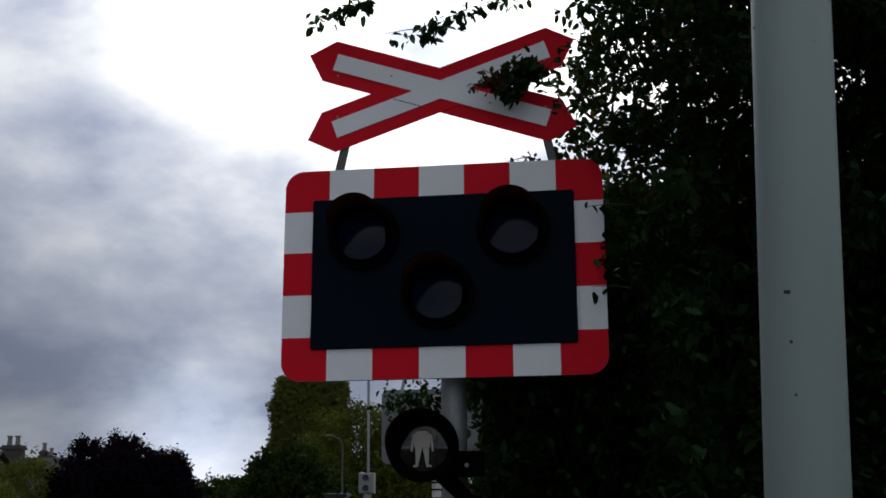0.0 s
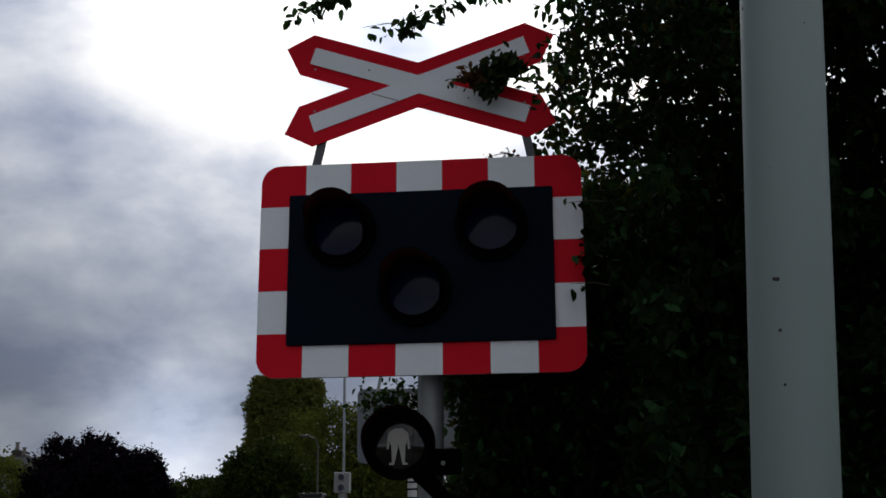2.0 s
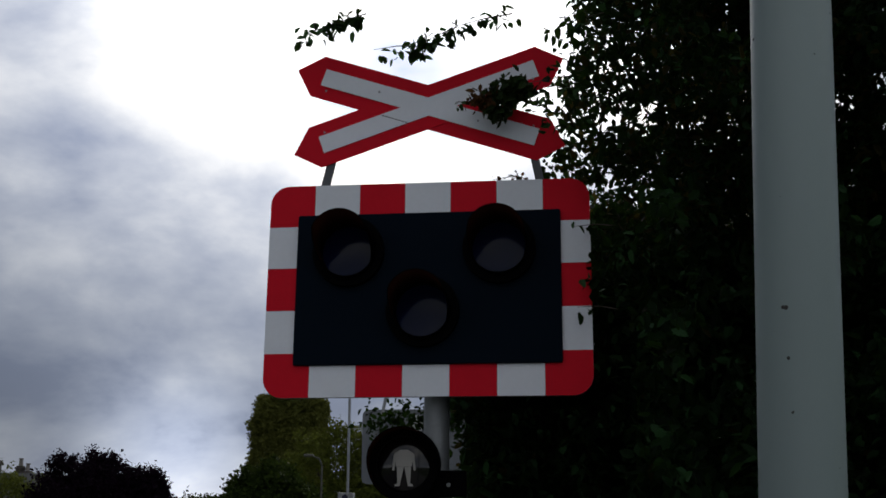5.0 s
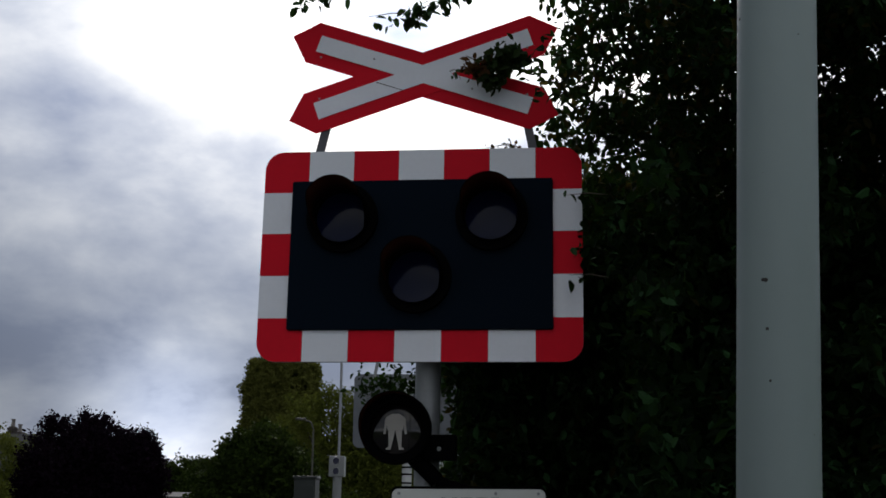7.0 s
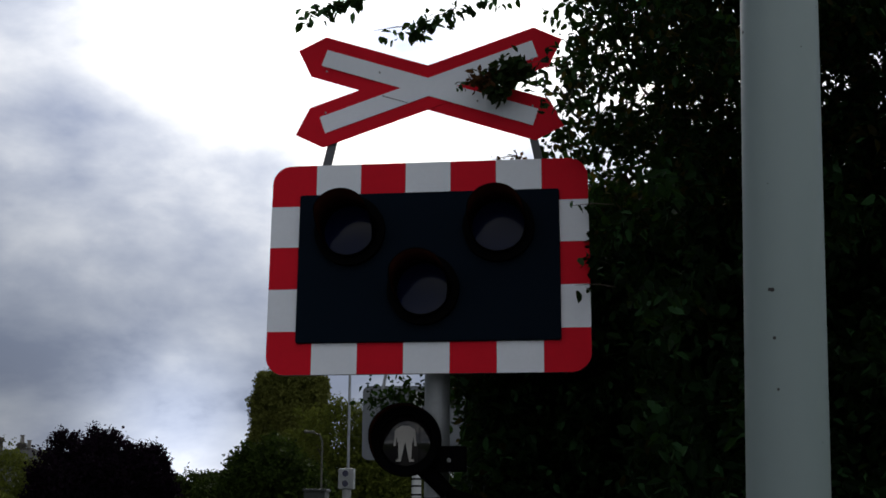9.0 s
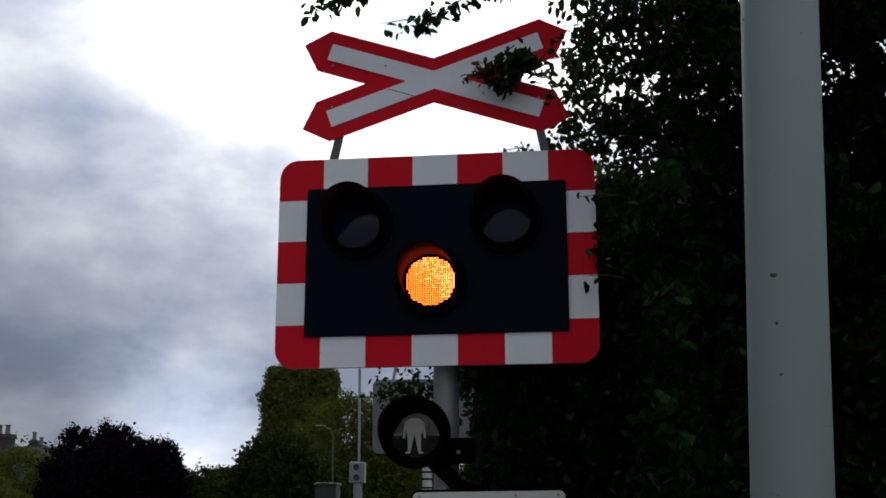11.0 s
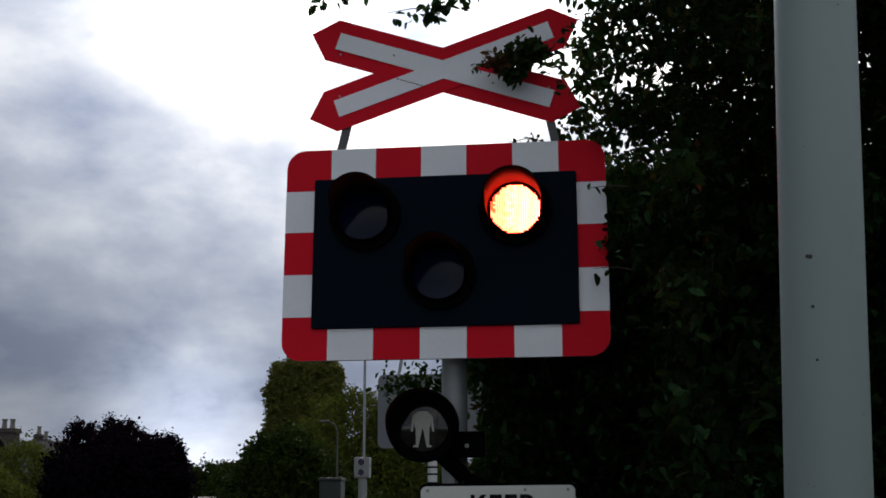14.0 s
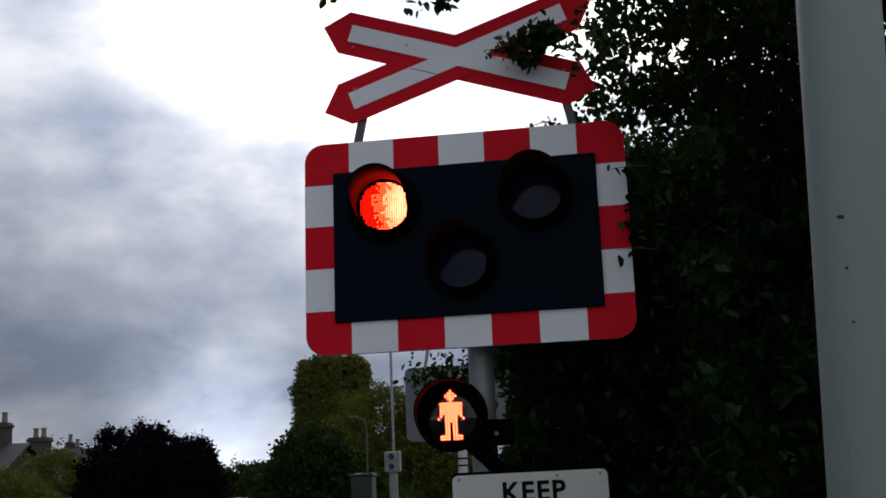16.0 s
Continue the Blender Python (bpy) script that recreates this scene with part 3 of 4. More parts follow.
def sprigs(rng, centres, per, spread, length, droop=0.3, stretch=1.0):
    """Leaves gathered round short twigs at the given places."""
    n = len(centres)
    axis = rng.normal(size=(n, 3))
    axis[:, 2] -= droop
    axis /= np.linalg.norm(axis, axis=1, keepdims=True)
    c = np.repeat(centres, per, 0)
    a = np.repeat(axis, per, 0)
    m = len(c)
    at = c + a * rng.uniform(-1, 1, (m, 1)) * spread * stretch + rng.normal(size=(m, 3)) * spread * 0.22
    ahead = a * 0.7 + rng.normal(size=(m, 3)) * 0.8
    ahead[:, 2] -= droop
    normal = rng.normal(size=(m, 3)) * 0.7
    normal[:, 2] += 0.7
    size = length * rng.uniform(0.6, 1.25, m)
    return leaf_mesh(rng, at, ahead, normal, size, size * rng.uniform(0.45, 0.62, m))


def build_hedge_tree():
    rng = np.random.default_rng(11)
    base = thing("roadside_tree", pose(1.75, 0.45, 0), "dense dark green leafy tree leaning over the signal", "tree")
    origin = np.array([1.75, 0.45, 0.0])
    # places of twigs, kept by a rough outline; masses and gaps are sheared along the camera's sight lines
    p = rng.uniform((0.0, -1.25, 0.15), (3.0, 1.7, 5.2), (64000, 3))
    low = rng.uniform((0.0, 0.35, 0.6), (2.6, 1.7, 3.3), (14000, 3))
    p = np.concatenate([p, low])
    x, y, z = p.T

    def lumps(size, seed, waves=14):
        """Even noise of about -1 to 1 along the sight lines, with masses of the given size."""
        r = np.random.default_rng(seed)
        total = np.zeros(len(p))
        for _ in range(waves):
            a = r.uniform(0, 2 * math.pi)
            k = 2 * math.pi / size * r.uniform(0.6, 1.5)
            total += np.sin(k * (math.cos(a) * (x - 0.11 * y) + math.sin(a) * (z - 0.33 * y)) + r.uniform(-0.6, 0.6) * y + r.uniform(0, 6.28))
        return total / math.sqrt(waves / 2) / 1.6

    wave = 0.10 * np.sin(z * 5.1 + y * 2.0) + 0.07 * np.sin(z * 11.3 - y * 4.1 + 1.0) + 0.05 * np.sin(z * 23 + 2)
    up = z - 0.33 * (y - 0.2)
    left = np.interp(up, (2.15, 2.45, 2.50, 2.9, 3.05, 3.25, 3.36, 3.47, 3.56, 3.9), (0.0, 0.06, 0.40, 0.58, 0.55, 0.54, 0.44, 0.50, 0.61, 0.60))
    left = np.where(z < 2.2, 0.20 - 0.10 * (y - 0.2), left)
    front = 0.60 + 0.02 * np.clip(-y, 0, 2)
    edge = np.where(y < 0.25, np.maximum(left, np.where(z < 3.0, front, 0.0)), left) + 0.35 * wave
    depth = x - edge
    keep = (depth > 0) & (rng.random(len(p)) < np.clip(np.where(z < 3.0, 0.7, 0.62) + depth * 2.6, 0, 1))
    keep &= ~((y < -0.05) & (x < 0.75) & (z < 3.1))
    keep &= ~((y < 0.10) & (x < 0.78) & (z < 2.5))
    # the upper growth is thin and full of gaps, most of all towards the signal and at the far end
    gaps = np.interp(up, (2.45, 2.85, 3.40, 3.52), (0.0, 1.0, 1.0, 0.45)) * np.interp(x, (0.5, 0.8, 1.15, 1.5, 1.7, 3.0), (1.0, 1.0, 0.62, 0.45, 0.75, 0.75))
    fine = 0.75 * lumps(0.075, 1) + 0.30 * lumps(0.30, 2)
    # extra gaps placed where bright sky shows through from the camera
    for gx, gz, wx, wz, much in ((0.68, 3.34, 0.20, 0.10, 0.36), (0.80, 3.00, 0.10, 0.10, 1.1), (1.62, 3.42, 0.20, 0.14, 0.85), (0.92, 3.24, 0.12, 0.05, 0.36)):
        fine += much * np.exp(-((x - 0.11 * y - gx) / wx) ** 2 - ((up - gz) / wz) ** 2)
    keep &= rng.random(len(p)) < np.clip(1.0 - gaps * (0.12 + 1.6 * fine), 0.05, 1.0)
    keep &= (z < 2.9) | (y > -0.35) | (x > 0.85)
    bow = -0.85 + 0.25 * np.sin(z * 3.3) + 0.2 * np.sin(x * 5 + z) + 0.40 * lumps(0.42, 3)
    keep &= y > bow
    keep &= ~((z > 2.90 + 0.27 * y) & (y > 0.62))
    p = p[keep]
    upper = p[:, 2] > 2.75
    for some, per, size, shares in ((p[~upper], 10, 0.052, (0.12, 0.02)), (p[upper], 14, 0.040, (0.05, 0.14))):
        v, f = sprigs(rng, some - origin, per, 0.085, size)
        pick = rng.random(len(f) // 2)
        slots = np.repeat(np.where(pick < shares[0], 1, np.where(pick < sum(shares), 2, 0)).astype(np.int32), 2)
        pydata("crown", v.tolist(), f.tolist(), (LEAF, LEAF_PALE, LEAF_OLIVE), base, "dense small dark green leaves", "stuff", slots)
    # trunk and limbs
    bm = bmesh.new()
    tube(bm, (0, 0, 0), (-0.05, 0.03, 1.3), 0.11, 0.09, n=14)
    tube(bm, (-0.05, 0.03, 1.3), (0.08, 0.0, 3.2), 0.09, 0.055, n=12)
    tube(bm, (0.08, 0.0, 3.2), (0.0, 0.1, 5.2), 0.055, 0.015, n=10)
    part("trunk", bm, BARK, base, "grey-brown trunk")
    for k in range(9):
        z0 = 1.0 + 0.42 * k
        a = k * 2.4
        bm = bmesh.new()
        mid = Vector((math.cos(a) * 0.45, math.sin(a) * 0.5, z0 + 0.30))
        tube(bm, (0, 0, z0), mid, 0.035, 0.022, n=8)
        tube(bm, mid, mid + Vector((math.cos(a + 0.3) * 0.5, math.sin(a + 0.3) * 0.5, 0.35)), 0.022, 0.006, n=8)
        part("limb", bm, BARK, base)
    # the nearest leaves, one by one
    shapes = []
    for k in range(6):
        vv, ff = leaf_mesh(rng, np.zeros((1, 3)), np.array([[1.0, 0, 0]]), np.array([[0.0, 0, 1.0]]), np.array([1.0]), np.array([0.5 + 0.03 * k]))
        me = bpy.data.meshes.new("leaf")
        me.from_pydata(vv.tolist(), [], ff.tolist())
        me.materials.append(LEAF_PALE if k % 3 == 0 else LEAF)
        shapes.append(me)

    def leaf(at, size):
        q = Euler((rng.uniform(-0.9, 0.9), rng.uniform(0.0, 1.4), rng.uniform(0, 6.28))).to_quaternion()
        m = Matrix.LocRotScale(Vector(at) - Vector(origin), q, (size, size, size))
        shared("leaf", shapes[int(rng.integers(6))], base, m)

    def spray(a, b, count, reach, size, sag=0.0, joined=False, twig=True, mat=LEAF):
        a, b = Vector(a), Vector(b)
        if joined:
            u = rng.random((count, 1))
            at = np.array(a) * (1 - u) + np.array(b) * u + rng.normal(size=(count, 3)) * reach - origin
            ahead = rng.normal(size=(count, 3)) - np.array([0, 0, 0.4])
            span = size * rng.uniform(0.7, 1.2, count)
            v, f = leaf_mesh(rng, at, ahead, rng.normal(size=(count, 3)) + np.array([0, -0.6, 0.5]), span, span * 0.55)
            pydata("foliage", v.tolist(), f.tolist(), mat, base, "tangle of small dark leaves", "stuff")
        else:
            for _ in range(count):
                off = Vector(rng.normal(size=3)) * reach
                leaf(a.lerp(b, rng.random()) + off + Vector((0, 0, -sag)), size * rng.uniform(0.7, 1.2))
        if twig:
            bm = bmesh.new()
            mid = a.lerp(b, 0.5) + Vector((0.01, 0, 0.008))
            tube(bm, a - Vector(origin), mid - Vector(origin), 0.003, 0.0022, n=5)
            tube(bm, mid - Vector(origin), b - Vector(origin), 0.0022, 0.0008, n=5)
            part("twig", bm, BARK, base)

    # growth over the arm of the cross, sprays above it, shoots beside the board
    spray((0.66, -0.02, 3.43), (0.38, -0.06, 3.38), 30, 0.024, 0.050)
    spray((0.38, -0.06, 3.365), (0.26, -0.07, 3.330), 240, 0.026, 0.044, joined=True, mat=IVY)
    spray((0.27, -0.065, 3.325), (0.19, -0.07, 3.310), 90, 0.014, 0.036, joined=True, mat=DRY)
    spray((0.20, -0.06, 3.312), (0.11, -0.06, 3.304), 14, 0.007, 0.030, twig=False)
    spray((0.31, -0.06, 3.29), (0.25, -0.06, 3.245), 70, 0.016, 0.040, joined=True, twig=False, mat=IVY)
    spray((0.12, -0.10, 3.61), (-0.04, -0.10, 3.535), 62, 0.020, 0.048)
    spray((0.34, -0.10, 3.66), (0.10, -0.10, 3.61), 40, 0.018, 0.046)
    spray((-0.04, -0.10, 3.535), (-0.21, -0.10, 3.525), 16, 0.010, 0.042, 0.02)
    spray((-0.24, -0.10, 3.68), (-0.49, -0.10, 3.60), 80, 0.017, 0.044)
    spray((0.72, -0.05, 3.68), (0.47, -0.06, 3.60), 34, 0.028, 0.048)
    spray((0.72, -0.06, 2.80), (0.56, -0.06, 2.80), 10, 0.016, 0.040)
    spray((0.72, -0.06, 2.48), (0.57, -0.06, 2.49), 4, 0.012, 0.055)
    spray((0.37, 0.06, 3.035), (0.25, 0.06, 3.028), 16, 0.008, 0.028, joined=True, mat=DRY)
    spray((0.345, 0.06, 3.02), (0.335, 0.06, 3.065), 5, 0.005, 0.022, joined=True)
    spray((0.80, 0.0, 3.23), (0.50, 0.02, 3.12), 16, 0.028, 0.042)
    # growth behind the board
    spray((0.20, 1.6, 2.42), (-0.10, 1.6, 2.38), 120, 0.030, 0.034, joined=True)
    spray((0.15, 1.6, 2.34), (-0.46, 1.6, 2.22), 420, 0.040, 0.036, joined=True)
    spray((0.10, 1.6, 2.25), (-0.40, 1.6, 2.16), 300, 0.040, 0.036, joined=True)


build_hedge_tree()


# ---- trees farther off ----
def tree(name, at, label, trunk_h, blobs, leaf_size, count, mat, seed, per=6, spread=0.3, square=2.0, uneven=1.0):
    """blobs: centre and radii of the rounded masses of the crown, from the foot of the tree."""
    rng = np.random.default_rng(seed)
    base = thing(name, pose(*at), label, "tree")
    areas = np.array([b[3] * b[4] + b[4] * b[5] + b[3] * b[5] for b in blobs])
    centres = []
    for b, share in zip(blobs, areas / areas.sum()):
        n = max(4, int(count * share))
        d = rng.normal(size=(n, 3))
        d /= np.linalg.norm(d, axis=1, keepdims=True)
        d /= (np.abs(d) ** square).sum(1, keepdims=True) ** (1 / square)
        lump = 1 + uneven * (0.12 * np.sin(d[:, 0] * 6 + seed) * np.sin(d[:, 1] * 7 + 1) + 0.10 * np.sin(d[:, 2] * 9 + d[:, 0] * 8))
        r = lump * rng.uniform(0.55, 1.0, n) ** 0.45
        centres.append(np.array(b[:3]) + d * r[:, None] * np.array(b[3:6]))
    c = np.concatenate(centres)
    v, f = sprigs(rng, c, per, spread, leaf_size, droop=0.15)
    pydata("crown", v.tolist(), f.tolist(), mat, base, "", "stuff")
    bm = bmesh.new()
    tube(bm, (0, 0, -0.15), (0.05, 0, trunk_h), trunk_h * 0.06 + 0.08, trunk_h * 0.03 + 0.04, n=12)
    part("trunk", bm, BARK, base)
    for k in range(5):
        a = k * 1.3 + seed
        b = blobs[k % len(blobs)]
        bm = bmesh.new()
        tube(bm, (0.03, 0, trunk_h * (0.6 + 0.08 * k)), (b[0] + math.cos(a) * b[3] * 0.5, b[1] + math.sin(a) * b[4] * 0.5, b[2] + 0.2 * b[5]), 0.09, 0.03, n=7)
        part("limb", bm, BARK, base)
    return base


def build_trees():
    tree("purple_tree", (-12.5, 30.3, -0.12), "broad dark purple-leaved garden tree", 1.6,
         ((0, 0, 1.9, 1.95, 1.8, 1.95), (-1.1, 0.2, 2.6, 1.05, 1.1, 1.45), (1.1, 0, 2.5, 1.05, 1.2, 1.25), (0, 0, 1.1, 2.1, 1.9, 1.3), (-1.25, 0, 1.9, 1.05, 1.1, 1.5), (-0.2, 0, 3.15, 0.9, 0.8, 0.95), (-1.35, 0, 4.0, 0.24, 0.26, 0.30), (-0.95, 0, 4.0, 0.14, 0.2, 0.22), (-0.30, 0, 4.12, 0.26, 0.3, 0.26), (0.2, 0, 4.05, 0.22, 0.25, 0.30), (1.5, 0, 3.55, 0.34, 0.3, 0.32), (0.55, 0, 3.25, 0.8, 0.8, 0.72), (1.3, 0, 2.95, 0.75, 0.8, 0.78)),
         0.115, 9500, PURPLE, 3, per=9, spread=0.20)
    tree("field_tree", (-6.9, 30.0, -0.12), "rounded dark green tree by the road", 2.0,
         ((-1.45, 0, 1.6, 1.10, 1.4, 1.4), (-1.05, 0, 2.5, 0.95, 1.2, 1.25), (-0.45, 0, 2.95, 0.85, 1.2, 1.10), (0.6, 0, 1.2, 1.7, 1.6, 1.3), (1.5, 0.4, 1.0, 1.3, 1.4, 1.2), (0.3, 0.2, 2.3, 0.9, 1.1, 1.1)),
         0.13, 8500, FOLIAGE_DARK, 5, per=9, spread=0.22)
    tree("lime_tree", (-7.0, 40.0, -0.12), "yellow-green tree behind the roadside trees", 2.6,
         ((0, 0, 4.0, 2.3, 1.8, 2.0), (1.2, 0, 3.4, 1.8, 1.6, 2.2), (0, 0, 2.0, 2.6, 2.0, 2.0)),
         0.13, 6500, FOLIAGE_LIME, 6, per=8, spread=0.28)
    tree("tall_conifer", (-13.4, 60.0, -0.12), "tall clipped green conifer with a flat broad top", 4.5,
         ((0, 0, 6.65, 1.95, 1.6, 2.95), (0, 0, 6.3, 1.6, 1.2, 2.6), (0, 0, 3.2, 2.1, 1.9, 3.2)),
         0.15, 19000, FOLIAGE, 7, per=11, spread=0.17, square=5.0, uneven=0.45)
    tree("garden_tree", (-15.6, 27.0, -0.12), "small yellow-green garden tree", 1.4,
         ((0, 0, 1.7, 1.6, 1.3, 1.5), (1.0, 0, 1.5, 1.1, 1.0, 1.3)), 0.10, 2200, FOLIAGE_LIME, 8, per=8, spread=0.20)
    tree("garden_tree", (-20.6, 42.0, -0.12), "yellow-green tree in front of the houses", 1.8,
         ((0, 0, 2.6, 1.6, 1.5, 1.9), (-1.8, 0, 1.8, 1.6, 1.3, 1.6), (1.6, 0, 2.3, 1.4, 1.3, 1.8)), 0.13, 2800, FOLIAGE_LIME, 9, per=8, spread=0.28)
    rng = random.Random(2)
    for k in range(12):
        x = -62 + 5.0 * k
        tree("distant_tree", (x, 118 + rng.uniform(-8, 14), -0.12), "distant dark green tree", 2.5,
             ((0, 0, 3.9 + rng.uniform(-0.4, 0.5), 3.6, 3.0, 3.0), (1.6, 0, 3.4, 3.0, 2.6, 2.8), (-1.8, 0, 3.0, 2.8, 2.6, 2.8)),
             0.36, 1500, FOLIAGE_DARK, 20 + k, per=9, spread=0.5)["group"] = "distant trees"


build_trees()


# ---- the far side of the crossing ----
def build_far_signal():
    base = thing("far_signal", pose(-1.10, 9.75, 0), "back of a second crossing signal on a pale post", "signal")
    bm = bmesh.new()
    tube(bm, (0, 0, -0.12), (0, 0, 3.1), 0.056, n=20)
    part("post", bm, POST_WHITE, base, "pale painted post")
    bm = bmesh.new()
    plate(bm, rounded(-0.66, -0.45, 0.60, 0.42, 0.075), 0.078, 0.10)
    board = part("backboard", bm, SIGN_BACK, base, "plain grey back of the board")
    board.matrix_basis = pose(0, 0, 2.765)
    for z in (-0.25, 0.25):
        bm = bmesh.new()
        box(bm, -0.45, 0.057, z - 0.025, 0.45, 0.0775, z + 0.025, 0.003)
        part("rail", bm, SIGN_BACK, board)
    for side in (-0.42, 0.42):
        bm = bmesh.new()
        tube(bm, (side, 0.06, 0.36), (side + 0.07, 0.06, 0.72), 0.020, n=10)
        part("strut", bm, GALV, board)
    for z in (1.90, 2.0, 2.08, 2.62, 2.74, 2.90):
        bm = bmesh.new()
        tube(bm, (0, 0, z), (0, 0, z + 0.02), 0.063, n=18)
        part("strap", bm, BLACK, base)
    base = thing("far_cross_sign", pose(-1.10, 9.83, 3.62), "grey back of a diagonal cross sign", "road sign")
    for k, a in enumerate((19, -19)):
        c, s = math.cos(radians(a)), math.sin(radians(a))
        bm = bmesh.new()
        plate(bm, [(x * c - z * s, x * s + z * c) for x, z in ((-0.57, 0), (-0.487, -0.089), (0.487, -0.089), (0.57, 0), (0.487, 0.089), (-0.487, 0.089))], 0.004 * k, 0.0035 + 0.004 * k)
        part("arm", bm, SIGN_BACK, base)


build_far_signal()


def build_small_signal():
    base = thing("small_signal", pose(-2.375, 12.5, -0.08), "small white signal box with two dark lenses on a pale post", "signal")
    bm = bmesh.new()
    tube(bm, (0, 0, 0), (0, 0, 2.14), 0.062, n=20)
    part("post", bm, PAINT, base, "pale painted post")
    bm = bmesh.new()
    tube(bm, (0.01, 0.02, 2.4), (0.01, 0.02, 4.6), 0.019, n=12)
    part("mast", bm, GALV, base, "thin grey mast")
    bm = bmesh.new()
    box(bm, -0.112, -0.08, 2.12, 0.102, 0.10, 2.405, 0.012)
    part("body", bm, PAINT, base, "white metal box")
    for z in (2.335, 2.195):
        bm = bmesh.new()
        ring(bm, (-0.01, z), 0.045, 0.055, -0.10, -0.079, n=24)
        part("bezel", bm, GALV, base)
        bm = bmesh.new()
        tube(bm, (-0.01, -0.079, z), (-0.01, -0.088, z), 0.047, 0.040, n=24)
        part("lens", bm, LENS, base, "dark lens")


build_small_signal()


def build_street_lamp():
    base = thing("street_lamp", pose(-5.64, 28.0, -0.08), "slim grey street lamp with a short arm", "street lamp")
    bm = bmesh.new()
    tube(bm, (0, 0, 0), (0, 0, 3.75), 0.032, 0.024, n=12)
    part("column", bm, DULL, base)
    bm = bmesh.new()
    tube(bm, (0, 0, 3.75), (-0.07, 0, 3.93), 0.022, n=8)
    tube(bm, (-0.07, 0, 3.93), (-0.25, 0, 4.0), 0.022, n=8)
    part("arm", bm, DULL, base)
    bm = bmesh.new()
    box(bm, -0.50, -0.06, 3.98, -0.22, 0.06, 4.05, 0.025)
    part("head", bm, DULL, base, "pale lamp head")


build_street_lamp()


def build_cabinet():
    base = thing("equipment_cabinet", pose(-3.47, 16.0, -0.12), "tall grey-green equipment cabinet beside the road", "cabinet")
    bm = bmesh.new()
    box(bm, -0.18, -0.2, 0, 0.18, 0.2, 2.2, 0.012)
    part("body", bm, CABINET, base)
    bm = bmesh.new()
    box(bm, -0.20, -0.22, 2.2, 0.20, 0.22, 2.25, 0.01)
    part("roof", bm, CABINET, base)
    bm = bmesh.new()
    box(bm, -0.155, -0.212, 0.1, 0.155, -0.2005, 2.1, 0.004)
    part("door", bm, CABINET, base)


build_cabinet()


# ---- houses ----
def gable_house(at, label, w, d, eave, ridge, wall, stacks, windows):
    """A house with its ridge along x. stacks: x, width, top height, pots."""
    base = thing("house", at, label, "house", "houses beyond the road")
    bm = bmesh.new()
    box(bm, -w / 2, -d / 2, -0.12, w / 2, d / 2, eave)
    for sx in (-1, 1):
        a = [bm.verts.new((sx * (w / 2 - 0.15 * k), y, z)) for k in (0, 1) for y, z in ((-d / 2, eave), (d / 2, eave), (0, ridge - 0.08))]
        bm.faces.new(a[:3])
        bm.faces.new(a[3:][::-1])
        for i in range(3):
            j = (i + 1) % 3
            bm.faces.new((a[i], a[3 + i], a[3 + j], a[j]))
    bmesh.ops.recalc_face_normals(bm, faces=bm.faces[:])
    part("wall", bm, wall, base)
    slope = Vector((0, -d / 2 - 0.3, eave - 0.3 * (ridge - eave) / (d / 2)))
    for side in (-1, 1):
        bm = bmesh.new()
        lo = Vector((0, side * abs(slope.y), slope.z))
        hi = Vector((0, 0, ridge))
        vs = []
        for lift in (0.0, 0.09):
            for p in (lo, hi):
                for x in (-w / 2 - 0.25, w / 2 + 0.25):
                    vs.append(bm.verts.new((x, p.y, p.z + lift)))
        for q in ((0, 1, 3, 2), (4, 6, 7, 5), (0, 4, 5, 1), (2, 3, 7, 6), (0, 2, 6, 4), (1, 5, 7, 3)):
            bm.faces.new([vs[i] for i in q])
        bmesh.ops.recalc_face_normals(bm, faces=bm.faces[:])
        part("roof_slope", bm, SLATE, base, "dark slate roof")
    for x, width, top, pots in stacks:
        bm = bmesh.new()
        box(bm, x - width / 2, -0.3, ridge - 0.6, x + width / 2, 0.3, top, 0.02)
        box(bm, x - width / 2 - 0.06, -0.36, top - 0.22, x + width / 2 + 0.06, 0.36, top - 0.08, 0.02)
        stack = part("chimney", bm, BRICK, base, "brick chimney stack")
        for k in range(pots):
            px = x + (k - (pots - 1) / 2) * 0.40
            bm = bmesh.new()
            tube(bm, (px, 0, top), (px, 0, top + 0.38), 0.13, 0.10, n=12)
            tube(bm, (px, 0, top + 0.38), (px, 0, top + 0.45), 0.14, 0.14, n=12)
            part("chimney_pot", bm, POT, stack)
    for x, z, ww, wh in windows:
        bm = bmesh.new()
        box(bm, x - ww / 2, -d / 2 - 0.04, z - wh / 2, x + ww / 2, -d / 2 - 0.001, z + wh / 2)
        frame_part = part("window", bm, PAINT, base, "white framed window")
        for s in (-1, 1):
            bm = bmesh.new()
            box(bm, x + s * ww / 4 - ww / 4 + 0.05, -d / 2 - 0.05, z - wh / 2 + 0.06, x + s * ww / 4 + ww / 4 - 0.05, -d / 2 - 0.041, z + wh / 2 - 0.06)
            part("pane", bm, WINDOW, frame_part)
    return base


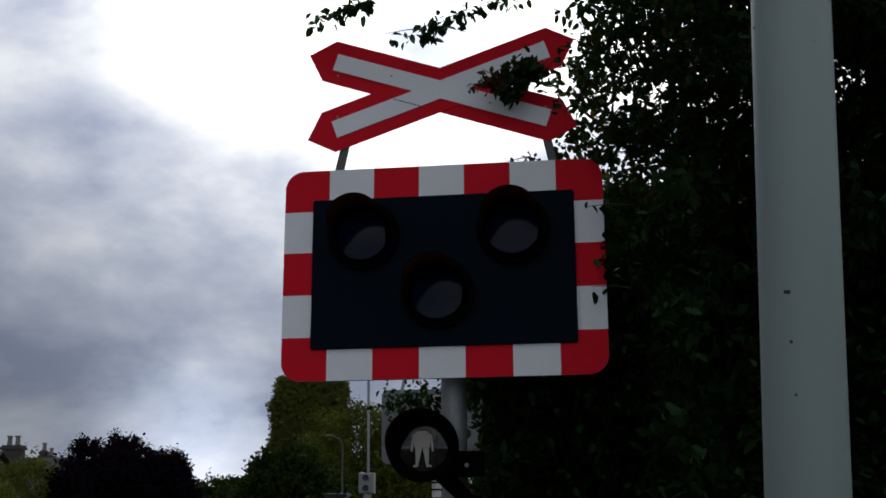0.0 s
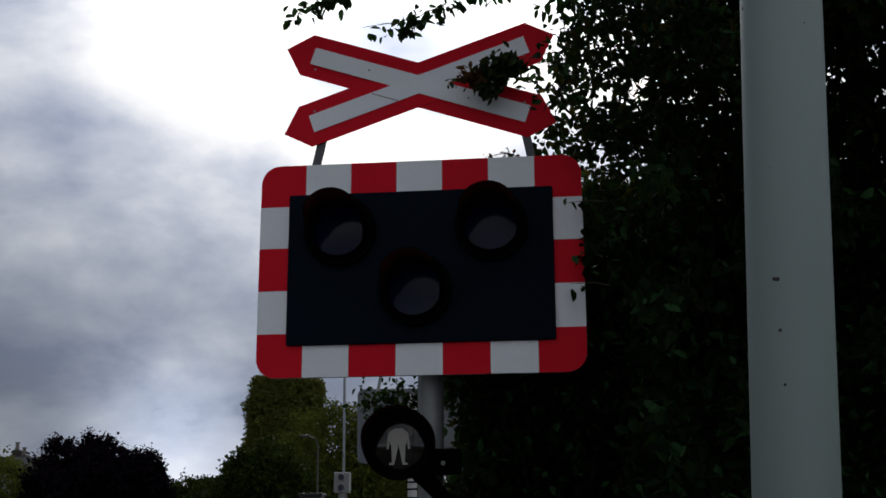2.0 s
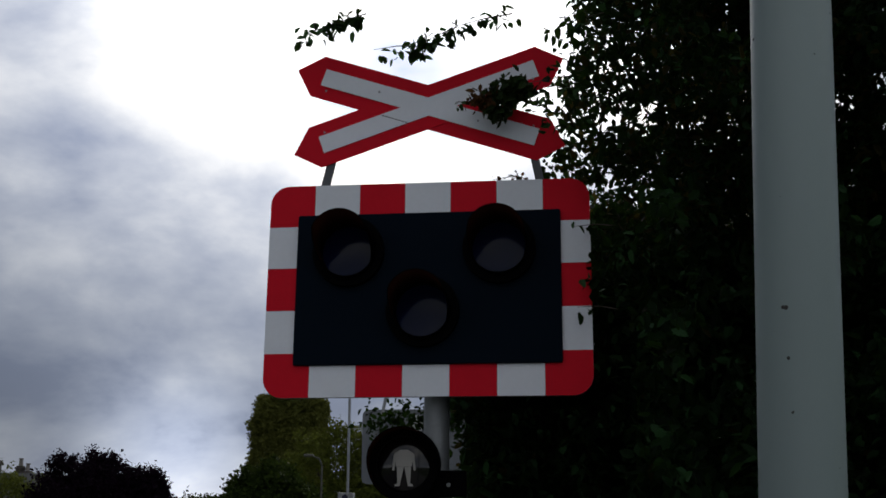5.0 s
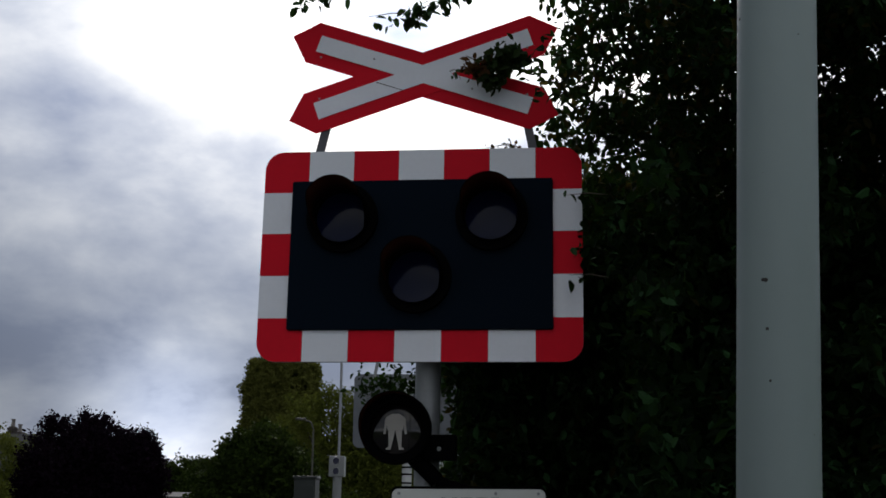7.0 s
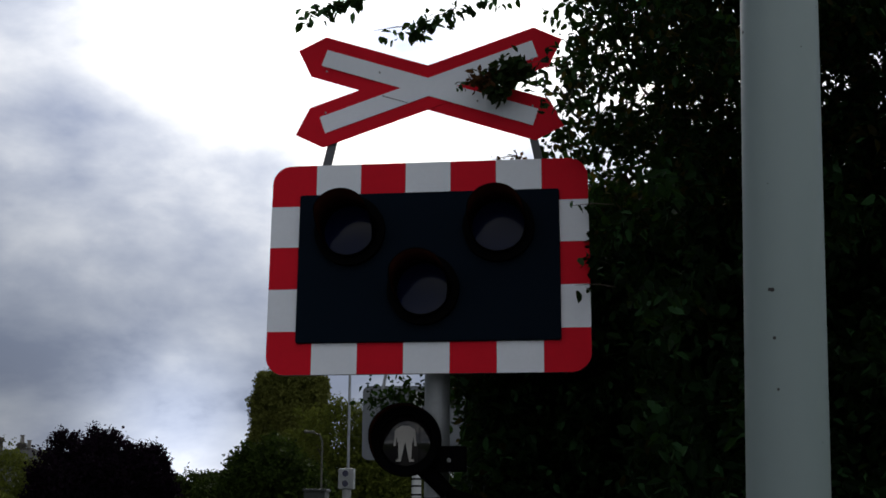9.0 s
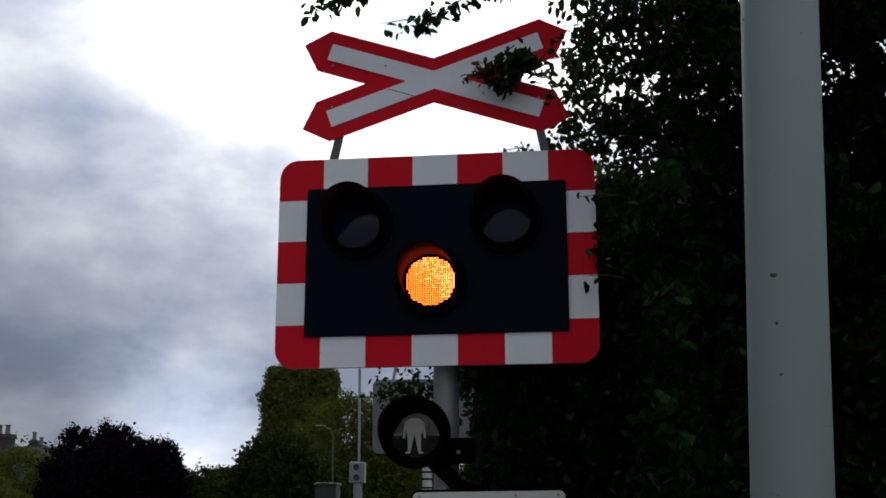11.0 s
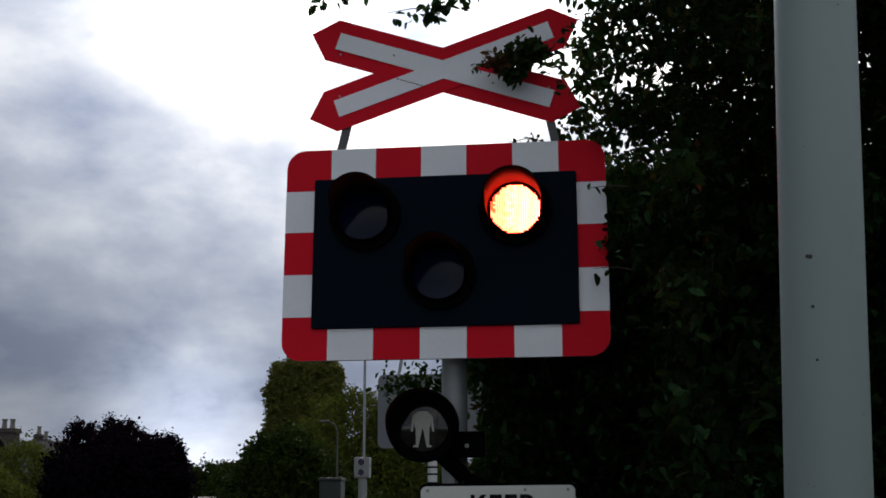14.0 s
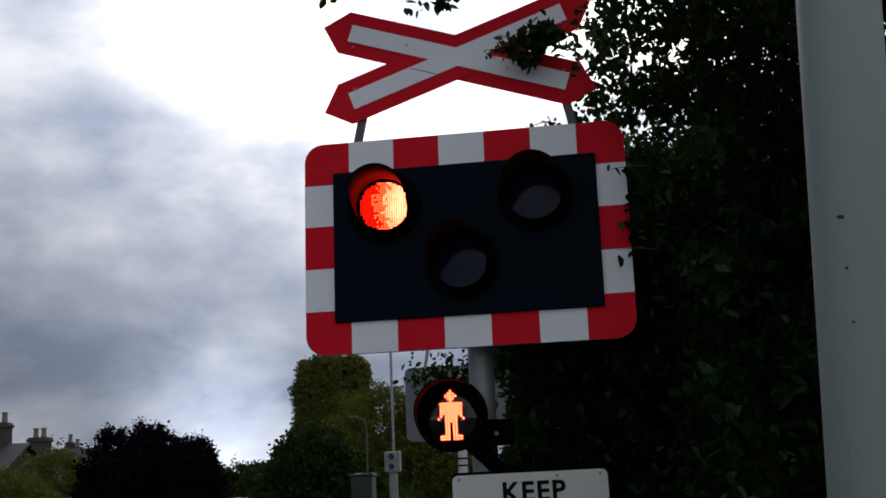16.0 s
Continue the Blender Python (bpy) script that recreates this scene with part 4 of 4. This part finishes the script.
def build_houses():
    gable_house(pose(-27.0, 46, 0), "brick house with a slate roof and a tall chimney", 6.0, 6.0, 3.1, 4.75, BRICK, ((2.05, 0.45, 5.75, 1),), ((1.6, 1.5, 1.0, 1.1), (-1.2, 1.5, 1.0, 1.1)))
    gable_house(pose(-25.2, 52, 0), "brick house with a slate roof and a double chimney", 4.6, 5.0, 3.0, 4.75, BRICK, ((-0.95, 0.95, 5.45, 2),), ((1.2, 2.1, 0.9, 1.1),))
    gable_house(pose(-28.0, 66, -0.4), "distant brick house behind garden trees", 7.0, 6.0, 3.4, 5.2, BRICK, ((-2.8, 0.32, 6.45, 1), (-2.36, 0.42, 6.15, 1)), ())
    gable_house(pose(-23.1, 92, 0), "low white house with a grey roof beyond the trees", 3.4, 5.0, 2.45, 3.15, RENDERED, (), ((-0.6, 1.5, 0.9, 0.9), (0.8, 1.5, 0.6, 0.9)))
    gable_house(pose(-28.2, 92, -0.45), "low white outbuilding beyond the trees", 1.6, 3.0, 2.7, 3.0, RENDERED, (), ((0, 1.6, 0.6, 0.7),))


build_houses()


# ---- what moves: always-glowing light discs slide out through the lenses for on, back for off ----
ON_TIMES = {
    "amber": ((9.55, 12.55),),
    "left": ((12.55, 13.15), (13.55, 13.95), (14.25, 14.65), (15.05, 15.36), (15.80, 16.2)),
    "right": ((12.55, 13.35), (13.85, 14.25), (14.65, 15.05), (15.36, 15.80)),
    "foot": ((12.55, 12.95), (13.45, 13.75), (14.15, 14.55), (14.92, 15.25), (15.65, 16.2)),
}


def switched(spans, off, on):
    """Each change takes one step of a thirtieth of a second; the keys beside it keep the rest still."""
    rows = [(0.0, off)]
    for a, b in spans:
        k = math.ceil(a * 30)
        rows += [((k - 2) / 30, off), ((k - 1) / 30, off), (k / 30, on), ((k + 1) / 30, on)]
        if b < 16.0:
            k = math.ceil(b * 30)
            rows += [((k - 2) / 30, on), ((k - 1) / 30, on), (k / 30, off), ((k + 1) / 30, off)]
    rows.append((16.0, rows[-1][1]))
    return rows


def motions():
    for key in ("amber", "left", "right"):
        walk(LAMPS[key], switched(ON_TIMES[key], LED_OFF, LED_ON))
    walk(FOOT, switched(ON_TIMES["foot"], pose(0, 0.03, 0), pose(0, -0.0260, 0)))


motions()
